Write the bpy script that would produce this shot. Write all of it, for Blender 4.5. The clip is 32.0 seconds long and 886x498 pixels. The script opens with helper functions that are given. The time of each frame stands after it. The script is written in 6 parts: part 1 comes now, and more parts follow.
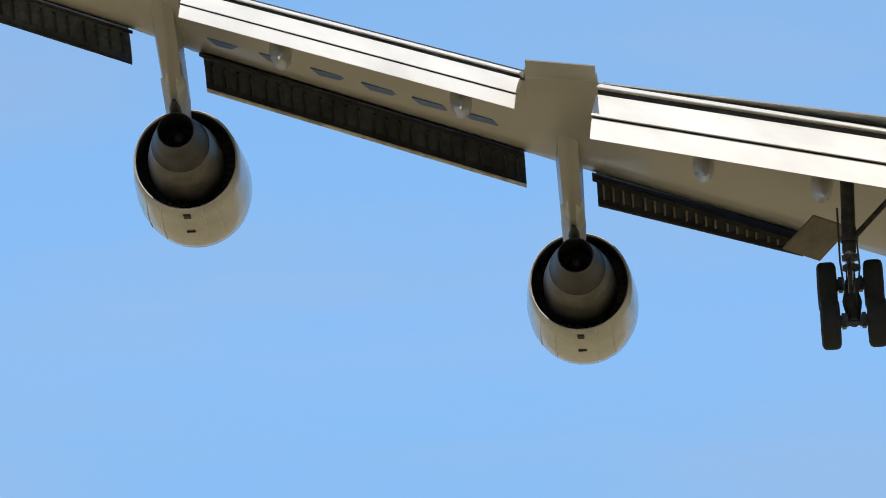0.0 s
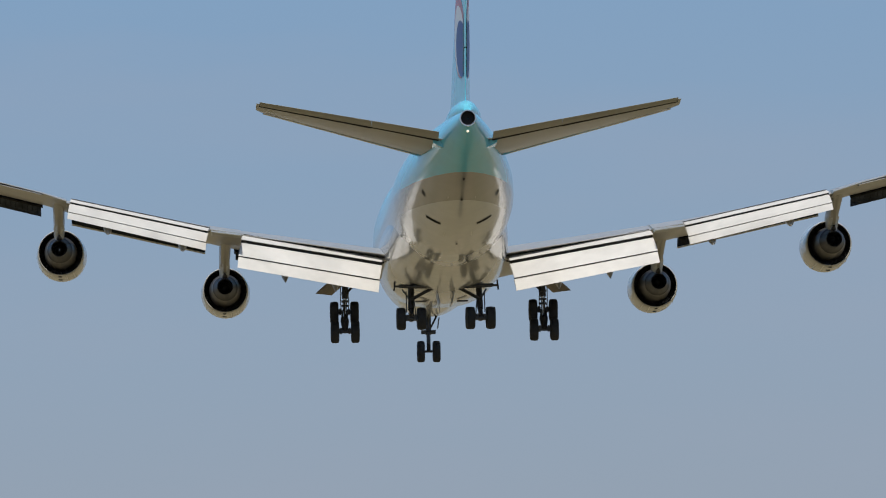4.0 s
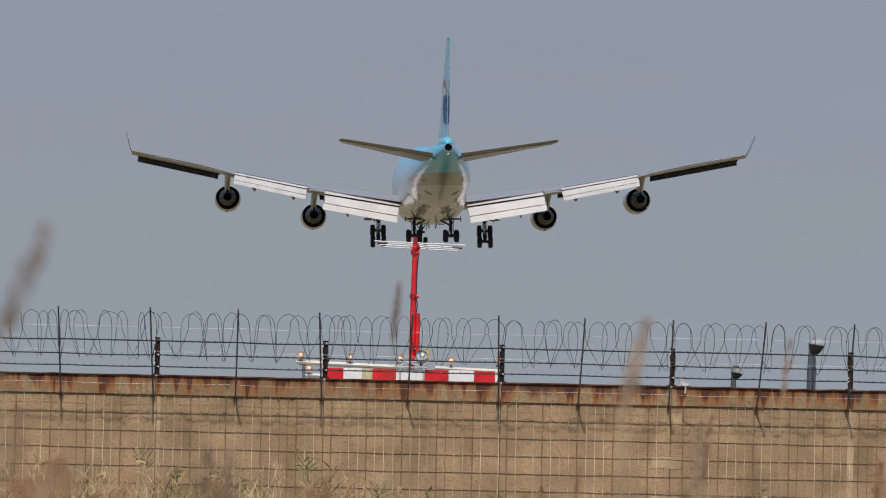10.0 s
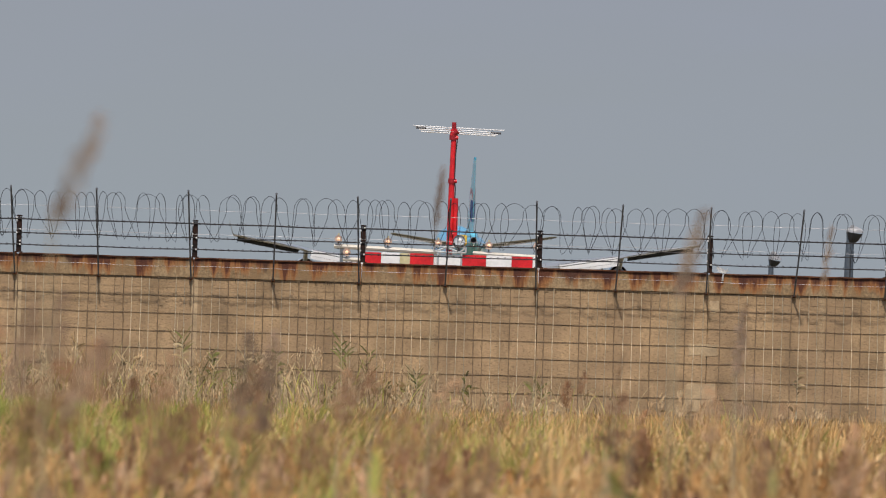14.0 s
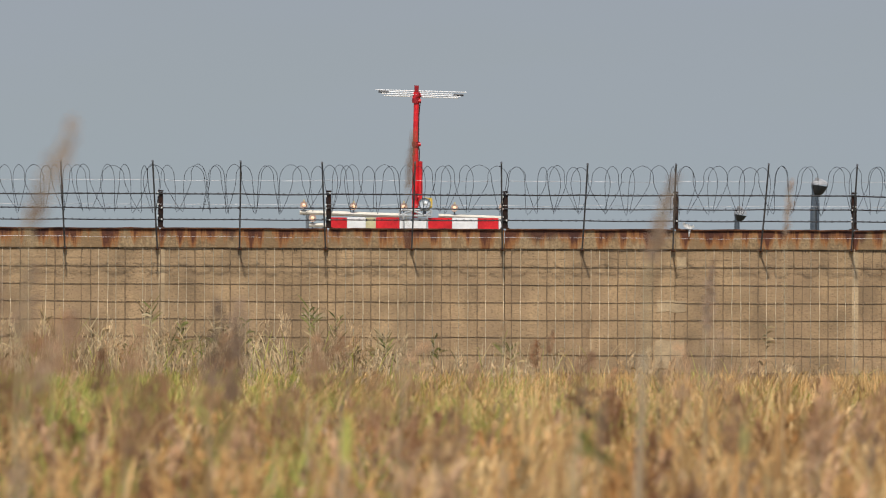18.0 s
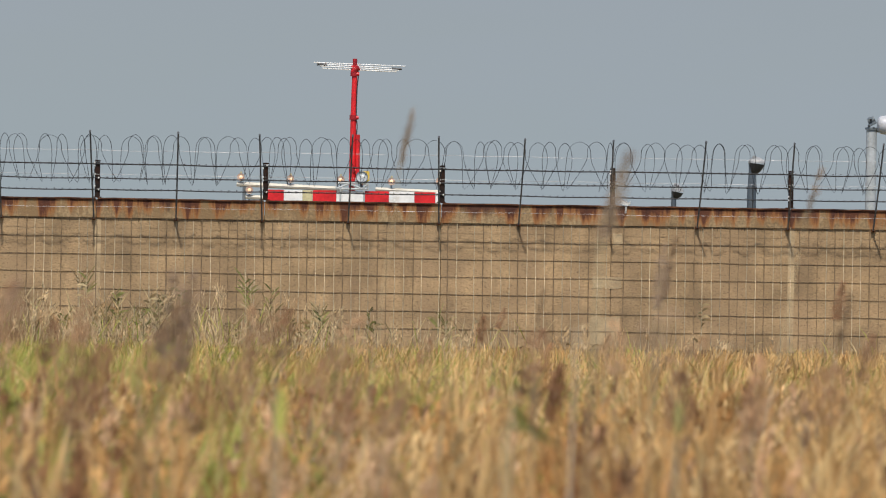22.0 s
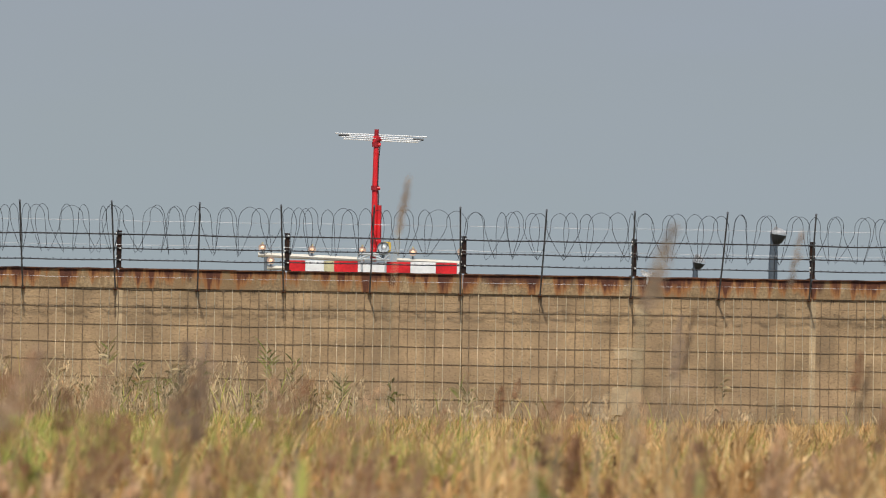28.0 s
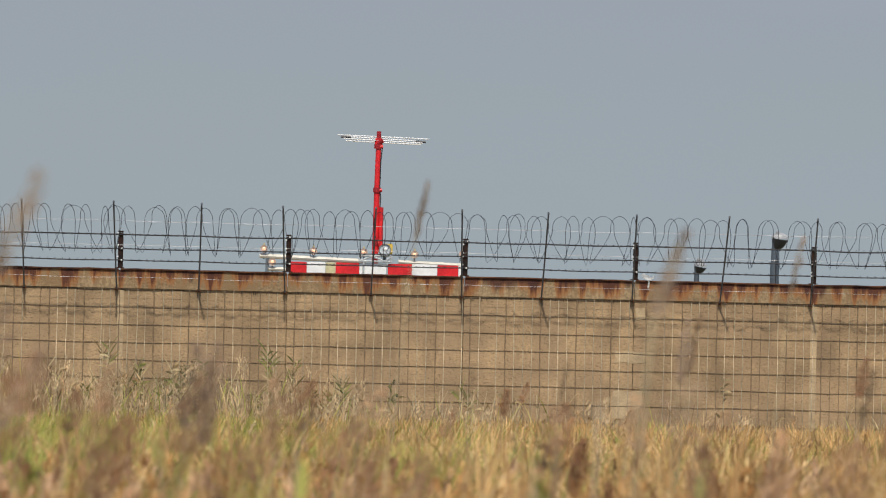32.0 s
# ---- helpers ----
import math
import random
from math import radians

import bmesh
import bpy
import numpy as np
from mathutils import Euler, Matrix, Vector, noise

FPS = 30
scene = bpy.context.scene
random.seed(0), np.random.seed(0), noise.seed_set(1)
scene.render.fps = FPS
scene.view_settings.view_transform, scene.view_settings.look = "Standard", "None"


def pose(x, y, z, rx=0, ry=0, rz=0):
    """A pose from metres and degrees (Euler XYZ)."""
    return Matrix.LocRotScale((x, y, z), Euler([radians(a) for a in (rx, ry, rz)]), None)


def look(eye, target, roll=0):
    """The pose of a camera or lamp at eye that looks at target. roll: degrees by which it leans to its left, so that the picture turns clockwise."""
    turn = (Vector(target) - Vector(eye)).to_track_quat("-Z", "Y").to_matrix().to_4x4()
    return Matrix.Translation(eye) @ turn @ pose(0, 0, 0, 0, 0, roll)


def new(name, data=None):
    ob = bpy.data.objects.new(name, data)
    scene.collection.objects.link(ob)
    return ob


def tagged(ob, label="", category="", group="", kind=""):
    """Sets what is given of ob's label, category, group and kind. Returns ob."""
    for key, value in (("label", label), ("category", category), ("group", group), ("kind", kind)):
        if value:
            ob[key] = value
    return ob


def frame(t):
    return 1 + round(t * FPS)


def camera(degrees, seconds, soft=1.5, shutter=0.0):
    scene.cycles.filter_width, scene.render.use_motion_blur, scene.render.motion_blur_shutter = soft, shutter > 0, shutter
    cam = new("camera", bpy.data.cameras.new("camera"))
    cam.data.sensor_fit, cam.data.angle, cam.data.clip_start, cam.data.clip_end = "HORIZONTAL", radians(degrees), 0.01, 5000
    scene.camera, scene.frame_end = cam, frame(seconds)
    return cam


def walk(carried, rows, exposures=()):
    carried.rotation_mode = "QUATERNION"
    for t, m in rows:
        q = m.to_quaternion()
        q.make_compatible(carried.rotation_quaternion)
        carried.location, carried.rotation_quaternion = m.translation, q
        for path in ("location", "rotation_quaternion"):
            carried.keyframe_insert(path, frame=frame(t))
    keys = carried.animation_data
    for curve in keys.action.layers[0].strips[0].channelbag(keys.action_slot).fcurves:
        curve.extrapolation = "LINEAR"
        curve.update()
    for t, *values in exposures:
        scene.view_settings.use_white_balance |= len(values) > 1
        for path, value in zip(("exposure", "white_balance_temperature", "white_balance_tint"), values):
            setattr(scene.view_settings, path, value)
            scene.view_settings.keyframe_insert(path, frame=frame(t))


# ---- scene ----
EYE = (0.0, 0.0, 1.65)


def aim(pan, tilt, roll):
    """A camera pose at the eye, by degrees to the right, degrees up and roll."""
    p, q = radians(pan), radians(tilt)
    way = Vector((math.sin(p) * math.cos(q), math.cos(p) * math.cos(q), math.sin(q)))
    return look(EYE, Vector(EYE) + way * 100, roll)


# long telephoto lens, hand-held from one spot
cam = camera(5.682, 32.0, soft=0.95)
cam.data.dof.use_dof = True
cam.data.dof.focus_distance = 240.0
cam.data.dof.aperture_fstop = 11.2
walk(cam, [
    (0, aim(-3.9516, 15.0940, -1.551)),
    (0.5, aim(-3.4452, 12.6467, -1.210)),
    (1, aim(-2.6871, 10.9315, -0.745)),
    (1.5, aim(-2.3210, 9.3374, -0.176)),
    (2, aim(-1.5946, 8.2090, 0.097)),
    (2.5, aim(-0.8285, 7.2417, 0.911)),
    (3, aim(-0.1149, 6.5689, 0.510)),
    (3.5, aim(0.0468, 5.9386, -0.495)),
    (4, aim(0.0948, 5.3947, -1.893)),
    (4.5, aim(0.0070, 4.9774, -2.749)),
    (6.5, aim(-0.0781, 3.3752, -2.064)),
    (7, aim(-0.0355, 2.8315, -2.140)),
    (7.5, aim(0.0233, 2.3998, -1.738)),
    (8, aim(0.0898, 2.1388, -0.852)),
    (8.5, aim(0.1682, 1.8697, -0.229)),
    (9, aim(0.2086, 1.5958, 0.279)),
    (9.5, aim(0.1692, 1.4237, 0.714)),
    (10, aim(0.1425, 1.3284, 1.261)),
    (10.5, aim(0.0535, 1.2228, 1.290)),
    (11, aim(0.0039, 1.0887, 1.324)),
    (11.5, aim(-0.0792, 0.9359, 1.333)),
    (12, aim(-0.1354, 0.7480, 1.513)),
    (12.5, aim(-0.1323, 0.5905, 1.464)),
    (13, aim(-0.0618, 0.5851, 1.707)),
    (13.5, aim(-0.0917, 0.5993, 1.833)),
    (15.5, aim(-0.0028, 0.4780, 1.119)),
    (16, aim(0.0592, 0.4669, 1.070)),
    (16.5, aim(0.0175, 0.7629, 0.414)),
    (17, aim(0.0941, 0.7243, 0.798)),
    (17.5, aim(0.0963, 0.5048, 0.701)),
    (18, aim(0.1379, 0.3503, 0.206)),
    (18.5, aim(0.0843, 0.3136, -0.459)),
    (19, aim(0.0000, 0.4816, -0.000)),
    (19.5, aim(0.1690, 0.5538, 0.204)),
    (20, aim(0.4185, 0.4832, 0.612)),
    (20.5, aim(0.4632, 0.5050, 0.804)),
    (21, aim(0.4462, 0.4882, 0.895)),
    (21.5, aim(0.5121, 0.3526, 1.079)),
    (22, aim(0.5482, 0.1870, 0.903)),
    (22.5, aim(0.4137, 0.1433, 0.863)),
    (23, aim(0.1289, 0.3228, 0.876)),
    (23.5, aim(0.1274, 0.3805, 1.106)),
    (24, aim(0.2309, 0.3504, 1.157)),
    (24.5, aim(0.1700, 0.2438, 1.180)),
    (25, aim(0.1549, 0.3461, 0.957)),
    (25.5, aim(0.2388, 0.4683, 0.885)),
    (27.5, aim(0.3616, 0.5620, 0.870)),
    (28, aim(0.4031, 0.6387, 0.963)),
    (28.5, aim(0.4561, 0.7232, 0.945)),
    (29, aim(0.5358, 0.6945, 1.194)),
    (29.5, aim(0.5344, 0.6927, 1.272)),
    (30, aim(0.5843, 0.6474, 1.328)),
    (30.5, aim(0.4771, 0.7041, 1.200)),
    (31, aim(0.4098, 0.6613, 1.250)),
    (31.5, aim(0.3986, 0.6504, 1.282)),
    (32, aim(0.3926, 0.6537, 1.341)),
], exposures=[(0, 0.40, 6500, 10), (1, 0.14, 6500, 9.5), (2, -0.04, 6500, 8), (3, -0.02, 6500, 9), (4, -0.02, 6500, 10), (7, -0.14, 6450, 13), (9, -0.18, 6420, 14.5), (12, -0.2, 6450, 15.5), (13.5, -0.16, 6600, 15), (15.5, 0.03, 6600, 13.5), (17, 0.03, 6600, 12.5), (20, 0.03, 6550, 9.5), (32, 0.03, 6550, 9.5)])

# ---- light: hazy sky over the coast, high sun behind the camera ----
SUN_EL, SUN_AZ = radians(57), radians(2.5)      # azimuth: towards the left behind the camera
world = bpy.data.worlds.new("sky")
scene.world = world
world.use_nodes = True
wn, wl = world.node_tree.nodes, world.node_tree.links
wn.clear()
w_out = wn.new("ShaderNodeOutputWorld")
w_bg = wn.new("ShaderNodeBackground")
w_sky = wn.new("ShaderNodeTexSky")
w_sky.sky_type = "NISHITA"
w_sky.sun_disc = False
w_sky.sun_elevation = SUN_EL
w_sky.sun_rotation = math.pi + SUN_AZ
w_sky.dust_density = 2.0
w_co = wn.new("ShaderNodeTexCoord")
w_sep = wn.new("ShaderNodeSeparateXYZ")
w_ramp = wn.new("ShaderNodeValToRGB")
w_fac = wn.new("ShaderNodeMapRange")
w_mix = wn.new("ShaderNodeMix")
w_gain = wn.new("ShaderNodeMix")
w_mix.data_type = w_gain.data_type = "RGBA"
w_gain.blend_type = "MULTIPLY"
w_gain.inputs["Factor"].default_value = 1.0
w_gain.inputs["B"].default_value = (0.085, 0.085, 0.085, 1)
HAZE = [(0.0, (0.322, 0.380, 0.415)), (0.025, (0.320, 0.368, 0.404)), (0.045, (0.310, 0.352, 0.405)), (0.06, (0.302, 0.362, 0.440)), (0.085, (0.278, 0.368, 0.482)),
        (0.12, (0.228, 0.358, 0.530)), (0.17, (0.188, 0.372, 0.600)), (0.25, (0.192, 0.395, 0.710)), (0.6, (0.10, 0.24, 0.52))]
while len(w_ramp.color_ramp.elements) < len(HAZE):
    w_ramp.color_ramp.elements.new(1.0)
for el, (p, c) in zip(w_ramp.color_ramp.elements, HAZE):
    el.position, el.color = p, (*c, 1)
wl.new(w_co.outputs["Generated"], w_sep.inputs[0])
wl.new(w_sep.outputs["Z"], w_ramp.inputs["Fac"])
wl.new(w_sep.outputs["Z"], w_fac.inputs["Value"])
w_fac.inputs["From Min"].default_value, w_fac.inputs["From Max"].default_value = 0.25, 0.7
# thin high cloud streaks, faint
w_map = wn.new("ShaderNodeMapping")
w_map.inputs["Scale"].default_value = (14, 14, 60)
w_noise = wn.new("ShaderNodeTexNoise")
w_noise.inputs["Scale"].default_value = 1.0
w_noise.inputs["Detail"].default_value = 4.0
w_nr = wn.new("ShaderNodeMapRange")
w_nr.inputs["From Min"].default_value, w_nr.inputs["From Max"].default_value = 0.45, 0.8
w_nr.inputs["To Max"].default_value = 0.35
w_cl = wn.new("ShaderNodeMix")
w_cl.data_type = "RGBA"
w_cl.inputs["B"].default_value = (0.33, 0.375, 0.47, 1)
wl.new(w_co.outputs["Generated"], w_map.inputs["Vector"])
wl.new(w_map.outputs["Vector"], w_noise.inputs["Vector"])
wl.new(w_noise.outputs["Fac"], w_nr.inputs["Value"])
wl.new(w_nr.outputs["Result"], w_cl.inputs["Factor"])
wl.new(w_ramp.outputs["Color"], w_cl.inputs["A"])
wl.new(w_sky.outputs["Color"], w_gain.inputs["A"])
wl.new(w_fac.outputs["Result"], w_mix.inputs["Factor"])
wl.new(w_cl.outputs["Result"], w_mix.inputs["A"])
wl.new(w_gain.outputs["Result"], w_mix.inputs["B"])
wl.new(w_mix.outputs["Result"], w_bg.inputs["Color"])
w_bg.inputs["Strength"].default_value = 1.0
wl.new(w_bg.outputs[0], w_out.inputs[0])

sun = new("sun", bpy.data.lights.new("sun", "SUN"))
sun.data.energy = 3.8
sun.data.angle = radians(0.9)
sun.data.color = (1.0, 0.955, 0.88)
sun_at = Vector((-math.sin(SUN_AZ) * math.cos(SUN_EL), -math.cos(SUN_AZ) * math.cos(SUN_EL), math.sin(SUN_EL))) * 100
sun.matrix_world = look(sun_at, (0, 0, 0))


# ---- materials ----
def mat(name, col, rough=0.6, metal=0.0, var=0.15, scale=2.0, fine=25.0, bump=0.0, coat=0.0, island=0.0, stretch=(1, 1, 1), tint=None, spec=0.5, per_object=0.0):
    """A surface with coarse and fine variation; tint: a second colour that the coarse patches run to; island: spread from piece to piece."""
    m = bpy.data.materials.new(name)
    m.use_nodes = True
    n, l = m.node_tree.nodes, m.node_tree.links
    b = n["Principled BSDF"]
    b.inputs["Metallic"].default_value = metal
    b.inputs["Specular IOR Level"].default_value = spec
    b.inputs["Coat Weight"].default_value = coat
    b.inputs["Coat Roughness"].default_value = 0.06
    co, mp = n.new("ShaderNodeTexCoord"), n.new("ShaderNodeMapping")
    mp.inputs["Scale"].default_value = stretch
    l.new(co.outputs["Object"], mp.inputs["Vector"])
    big, small = n.new("ShaderNodeTexNoise"), n.new("ShaderNodeTexNoise")
    for t, s in ((big, scale), (small, fine)):
        t.inputs["Scale"].default_value, t.inputs["Detail"].default_value = s, 5
        l.new(mp.outputs["Vector"], t.inputs["Vector"])
    mix = n.new("ShaderNodeMix")
    mix.data_type = "RGBA"
    c2 = tint if tint else tuple(min(1, c * (1 + var)) for c in col)
    c1 = col if tint else tuple(c * (1 - var) for c in col)
    mix.inputs["A"].default_value, mix.inputs["B"].default_value = (*c1, 1), (*c2, 1)
    rg = n.new("ShaderNodeMapRange")
    rg.inputs["From Min"].default_value, rg.inputs["From Max"].default_value = 0.35, 0.65
    l.new(big.outputs["Fac"], rg.inputs["Value"])
    l.new(rg.outputs["Result"], mix.inputs["Factor"])
    mul = n.new("ShaderNodeMix")
    mul.data_type, mul.blend_type = "RGBA", "MULTIPLY"
    mul.inputs["Factor"].default_value = 1.0
    r2 = n.new("ShaderNodeMapRange")
    r2.inputs["From Min"].default_value, r2.inputs["From Max"].default_value = 0.3, 0.7
    r2.inputs["To Min"].default_value, r2.inputs["To Max"].default_value = 1 - var, 1.0 + var * 0.4
    l.new(small.outputs["Fac"], r2.inputs["Value"])
    l.new(mix.outputs["Result"], mul.inputs["A"])
    l.new(r2.outputs["Result"], mul.inputs["B"])
    last = mul.outputs["Result"]
    for amount, node, out in ((island, "ShaderNodeNewGeometry", "Random Per Island"), (per_object, "ShaderNodeObjectInfo", "Random")):
        if amount:
            g, r3, m3 = n.new(node), n.new("ShaderNodeMapRange"), n.new("ShaderNodeMix")
            m3.data_type, m3.blend_type = "RGBA", "MULTIPLY"
            m3.inputs["Factor"].default_value = 1.0
            r3.inputs["To Min"].default_value, r3.inputs["To Max"].default_value = 1 - amount, 1 + amount
            l.new(g.outputs[out], r3.inputs["Value"])
            l.new(last, m3.inputs["A"])
            l.new(r3.outputs["Result"], m3.inputs["B"])
            last = m3.outputs["Result"]
    l.new(last, b.inputs["Base Color"])
    rr = n.new("ShaderNodeMapRange")
    rr.inputs["To Min"].default_value, rr.inputs["To Max"].default_value = rough * 0.85, min(1, rough * 1.15)
    l.new(small.outputs["Fac"], rr.inputs["Value"])
    l.new(rr.outputs["Result"], b.inputs["Roughness"])
    if bump:
        bp = n.new("ShaderNodeBump")
        bp.inputs["Strength"].default_value, bp.inputs["Distance"].default_value = 1.0, bump
        l.new(small.outputs["Fac"], bp.inputs["Height"])
        l.new(bp.outputs["Normal"], b.inputs["Normal"])
    return m


def livery():
    """Sky-blue paint above, pale grey below, with a darker grey-brown band between, glossy all over."""
    m = mat("fuselage_paint", (0.5, 0.5, 0.5), 0.17, 0.0, 0.10, 0.25, 1.6, coat=0.5)
    n, l = m.node_tree.nodes, m.node_tree.links
    b = n["Principled BSDF"]
    co, sp, rp = n.new("ShaderNodeTexCoord"), n.new("ShaderNodeSeparateXYZ"), n.new("ShaderNodeValToRGB")
    rg = n.new("ShaderNodeMapRange")
    rg.inputs["From Min"].default_value, rg.inputs["From Max"].default_value = -2.0, 2.0
    l.new(co.outputs["Object"], sp.inputs[0])
    l.new(sp.outputs["Z"], rg.inputs["Value"])
    l.new(rg.outputs["Result"], rp.inputs["Fac"])
    rp.color_ramp.interpolation = "CONSTANT"
    e = rp.color_ramp.elements
    e[0].position, e[0].color = 0.0, (0.50, 0.50, 0.48, 1)
    e[1].position, e[1].color = 0.24, (0.30, 0.285, 0.255, 1)
    x = e.new(0.52)
    x.color = (0.15, 0.56, 0.74, 1)
    old = b.inputs["Base Color"].links[0].from_socket
    mx = n.new("ShaderNodeMix")
    mx.data_type, mx.blend_type = "RGBA", "MULTIPLY"
    mx.inputs["Factor"].default_value = 0.5
    l.new(rp.outputs["Color"], mx.inputs["A"])
    l.new(old, mx.inputs["B"])
    gain = n.new("ShaderNodeMix")
    gain.data_type, gain.blend_type = "RGBA", "MULTIPLY"
    gain.inputs["Factor"].default_value = 1.0
    gain.inputs["B"].default_value = (1.3, 1.3, 1.3, 1)
    l.new(mx.outputs["Result"], gain.inputs["A"])
    l.new(gain.outputs["Result"], b.inputs["Base Color"])
    return m


def glow(name, col, strength):
    m = bpy.data.materials.new(name)
    m.use_nodes = True
    b = m.node_tree.nodes["Principled BSDF"]
    b.inputs["Base Color"].default_value = (*col, 1)
    b.inputs["Emission Color"].default_value = (*col, 1)
    b.inputs["Emission Strength"].default_value = strength
    return m


def rusty(name, base, rust, dark, streak, amount, fine=30.0, bump=0.004, stretch=(1, 1, 1)):
    """Weathered concrete or steel with rust that runs down in streaks from the top (z = 0 of its space)."""
    m = mat(name, base, 0.9, 0, 0.24, 1.1, fine, bump, per_object=0.06, stretch=stretch)
    n, l = m.node_tree.nodes, m.node_tree.links
    b = n["Principled BSDF"]
    g = n.new("ShaderNodeNewGeometry")
    last = b.inputs["Base Color"].links[0].from_socket
    for col, sx, lo, hi, off in ((rust, streak, 0.47, 0.62, 0), (dark, streak * 0.8, 0.55, 0.66, 7.3)):
        mp, nz, rg, mx = n.new("ShaderNodeMapping"), n.new("ShaderNodeTexNoise"), n.new("ShaderNodeMapRange"), n.new("ShaderNodeMix")
        mp.inputs["Scale"].default_value = (sx, 1, 0.8)
        mp.inputs["Location"].default_value = (off, off, 0)
        l.new(g.outputs["Position"], mp.inputs["Vector"])
        l.new(mp.outputs["Vector"], nz.inputs["Vector"])
        nz.inputs["Scale"].default_value, nz.inputs["Detail"].default_value = 1.0, 4.0
        rg.inputs["From Min"].default_value, rg.inputs["From Max"].default_value = lo, hi
        rg.inputs["To Max"].default_value = amount
        l.new(nz.outputs["Fac"], rg.inputs["Value"])
        mx.data_type = "RGBA"
        mx.inputs["B"].default_value = (*col, 1)
        l.new(rg.outputs["Result"], mx.inputs["Factor"])
        l.new(last, mx.inputs["A"])
        last = mx.outputs["Result"]
    # short dark pits in the rough face
    pm, pn, pr, px = n.new("ShaderNodeMapping"), n.new("ShaderNodeTexNoise"), n.new("ShaderNodeMapRange"), n.new("ShaderNodeMix")
    pm.inputs["Scale"].default_value = (25, 25, 44)
    l.new(g.outputs["Position"], pm.inputs["Vector"])
    l.new(pm.outputs["Vector"], pn.inputs["Vector"])
    pn.inputs["Scale"].default_value, pn.inputs["Detail"].default_value = 1.0, 3.0
    pr.inputs["From Min"].default_value, pr.inputs["From Max"].default_value = 0.56, 0.78
    pr.inputs["To Max"].default_value = 0.9
    l.new(pn.outputs["Fac"], pr.inputs["Value"])
    px.data_type = "RGBA"
    px.inputs["B"].default_value = (*[c * 0.75 for c in dark], 1)
    l.new(pr.outputs["Result"], px.inputs["Factor"])
    l.new(last, px.inputs["A"])
    l.new(px.outputs["Result"], b.inputs["Base Color"])
    return m


def coping_mat():
    """Ochre concrete over which rust has run down from the steel edge, in tongues of uneven length."""
    m = mat("coping_concrete", (0.37, 0.26, 0.14), 0.9, 0, 0.40, 1.7, 26, 0.010, tint=(0.27, 0.175, 0.085), per_object=0.06)
    n, l = m.node_tree.nodes, m.node_tree.links
    b = n["Principled BSDF"]
    g, sp = n.new("ShaderNodeNewGeometry"), n.new("ShaderNodeSeparateXYZ")
    l.new(g.outputs["Position"], sp.inputs[0])
    last = b.inputs["Base Color"].links[0].from_socket
    for col, sx, off, lo, hi, reach, top in (((0.245, 0.155, 0.075), 2.3, 9.4, 0.40, 0.64, 0.72, 2.97), ((0.31, 0.125, 0.037), 2.9, 3.1, 0.38, 0.66, 0.62, 2.96), ((0.075, 0.020, 0.011), 2.9, 3.1, 0.44, 0.68, 0.54, 2.96), ((0.055, 0.018, 0.012), 2.1, 5.2, 0.42, 0.66, 0.30, 2.945)):
        mp, nz, a, s, r, mx = n.new("ShaderNodeMapping"), n.new("ShaderNodeTexNoise"), n.new("ShaderNodeMapRange"), n.new("ShaderNodeMath"), n.new("ShaderNodeMapRange"), n.new("ShaderNodeMix")
        mp.inputs["Scale"].default_value, mp.inputs["Location"].default_value = (sx, 0.0, 0.35), (off, off, 0)
        l.new(g.outputs["Position"], mp.inputs["Vector"])
        l.new(mp.outputs["Vector"], nz.inputs["Vector"])
        nz.inputs["Scale"].default_value, nz.inputs["Detail"].default_value, nz.inputs["Roughness"].default_value = 1.0, 4.0, 0.62
        a.inputs["From Min"].default_value, a.inputs["From Max"].default_value = lo, hi
        a.inputs["To Min"].default_value, a.inputs["To Max"].default_value = top, top - reach
        l.new(nz.outputs["Fac"], a.inputs["Value"])
        s.operation = "SUBTRACT"
        l.new(sp.outputs["Z"], s.inputs[0])
        l.new(a.outputs["Result"], s.inputs[1])
        r.inputs["From Min"].default_value, r.inputs["From Max"].default_value = -0.02, 0.13
        r.inputs["To Max"].default_value = 0.88
        l.new(s.outputs[0], r.inputs["Value"])
        mx.data_type = "RGBA"
        mx.inputs["B"].default_value = (*col, 1)
        l.new(r.outputs["Result"], mx.inputs["Factor"])
        l.new(last, mx.inputs["A"])
        last = mx.outputs["Result"]
    l.new(last, b.inputs["Base Color"])
    return m


CONCRETE = rusty("wall_concrete", (0.405, 0.274, 0.146), (0.33, 0.222, 0.125), (0.20, 0.135, 0.075), 2.4, 0.50, 22.0, 0.010, (1, 1, 1.5))
COPING = coping_mat()
PALE = mat("pale_concrete", (0.47, 0.345, 0.20), 0.9, 0, 0.2, 3, 30, 0.004)
RUST = mat("rusted_steel", (0.15, 0.062, 0.030), 0.9, 0, 0.5, 4, 30, 0.002, tint=(0.034, 0.017, 0.013), spec=0.15)
RODM = mat("dark_steel_rod", (0.15, 0.157, 0.17), 0.6, 0.2, 0.3, 6, 40)
WIREM = mat("dark_wire", (0.042, 0.041, 0.042), 0.7, 0.1, 0.3, 5, 40, spec=0.3)
COILM = mat("weathered_barbed_tape", (0.032, 0.033, 0.040), 0.6, 0.2, 0.3, 5, 40, spec=0.4)
GALV = mat("galvanised_wire", (0.33, 0.33, 0.34), 0.5, 0.5, 0.25, 5, 40)
MESH_D = mat("mesh_bar_dark", (0.055, 0.039, 0.027), 0.9, 0, 0.4, 1.6, 30, spec=0.2, tint=(0.20, 0.145, 0.09))
MESH_B = mat("mesh_bar_brown", (0.25, 0.175, 0.105), 0.9, 0, 0.3, 4, 30, spec=0.2)
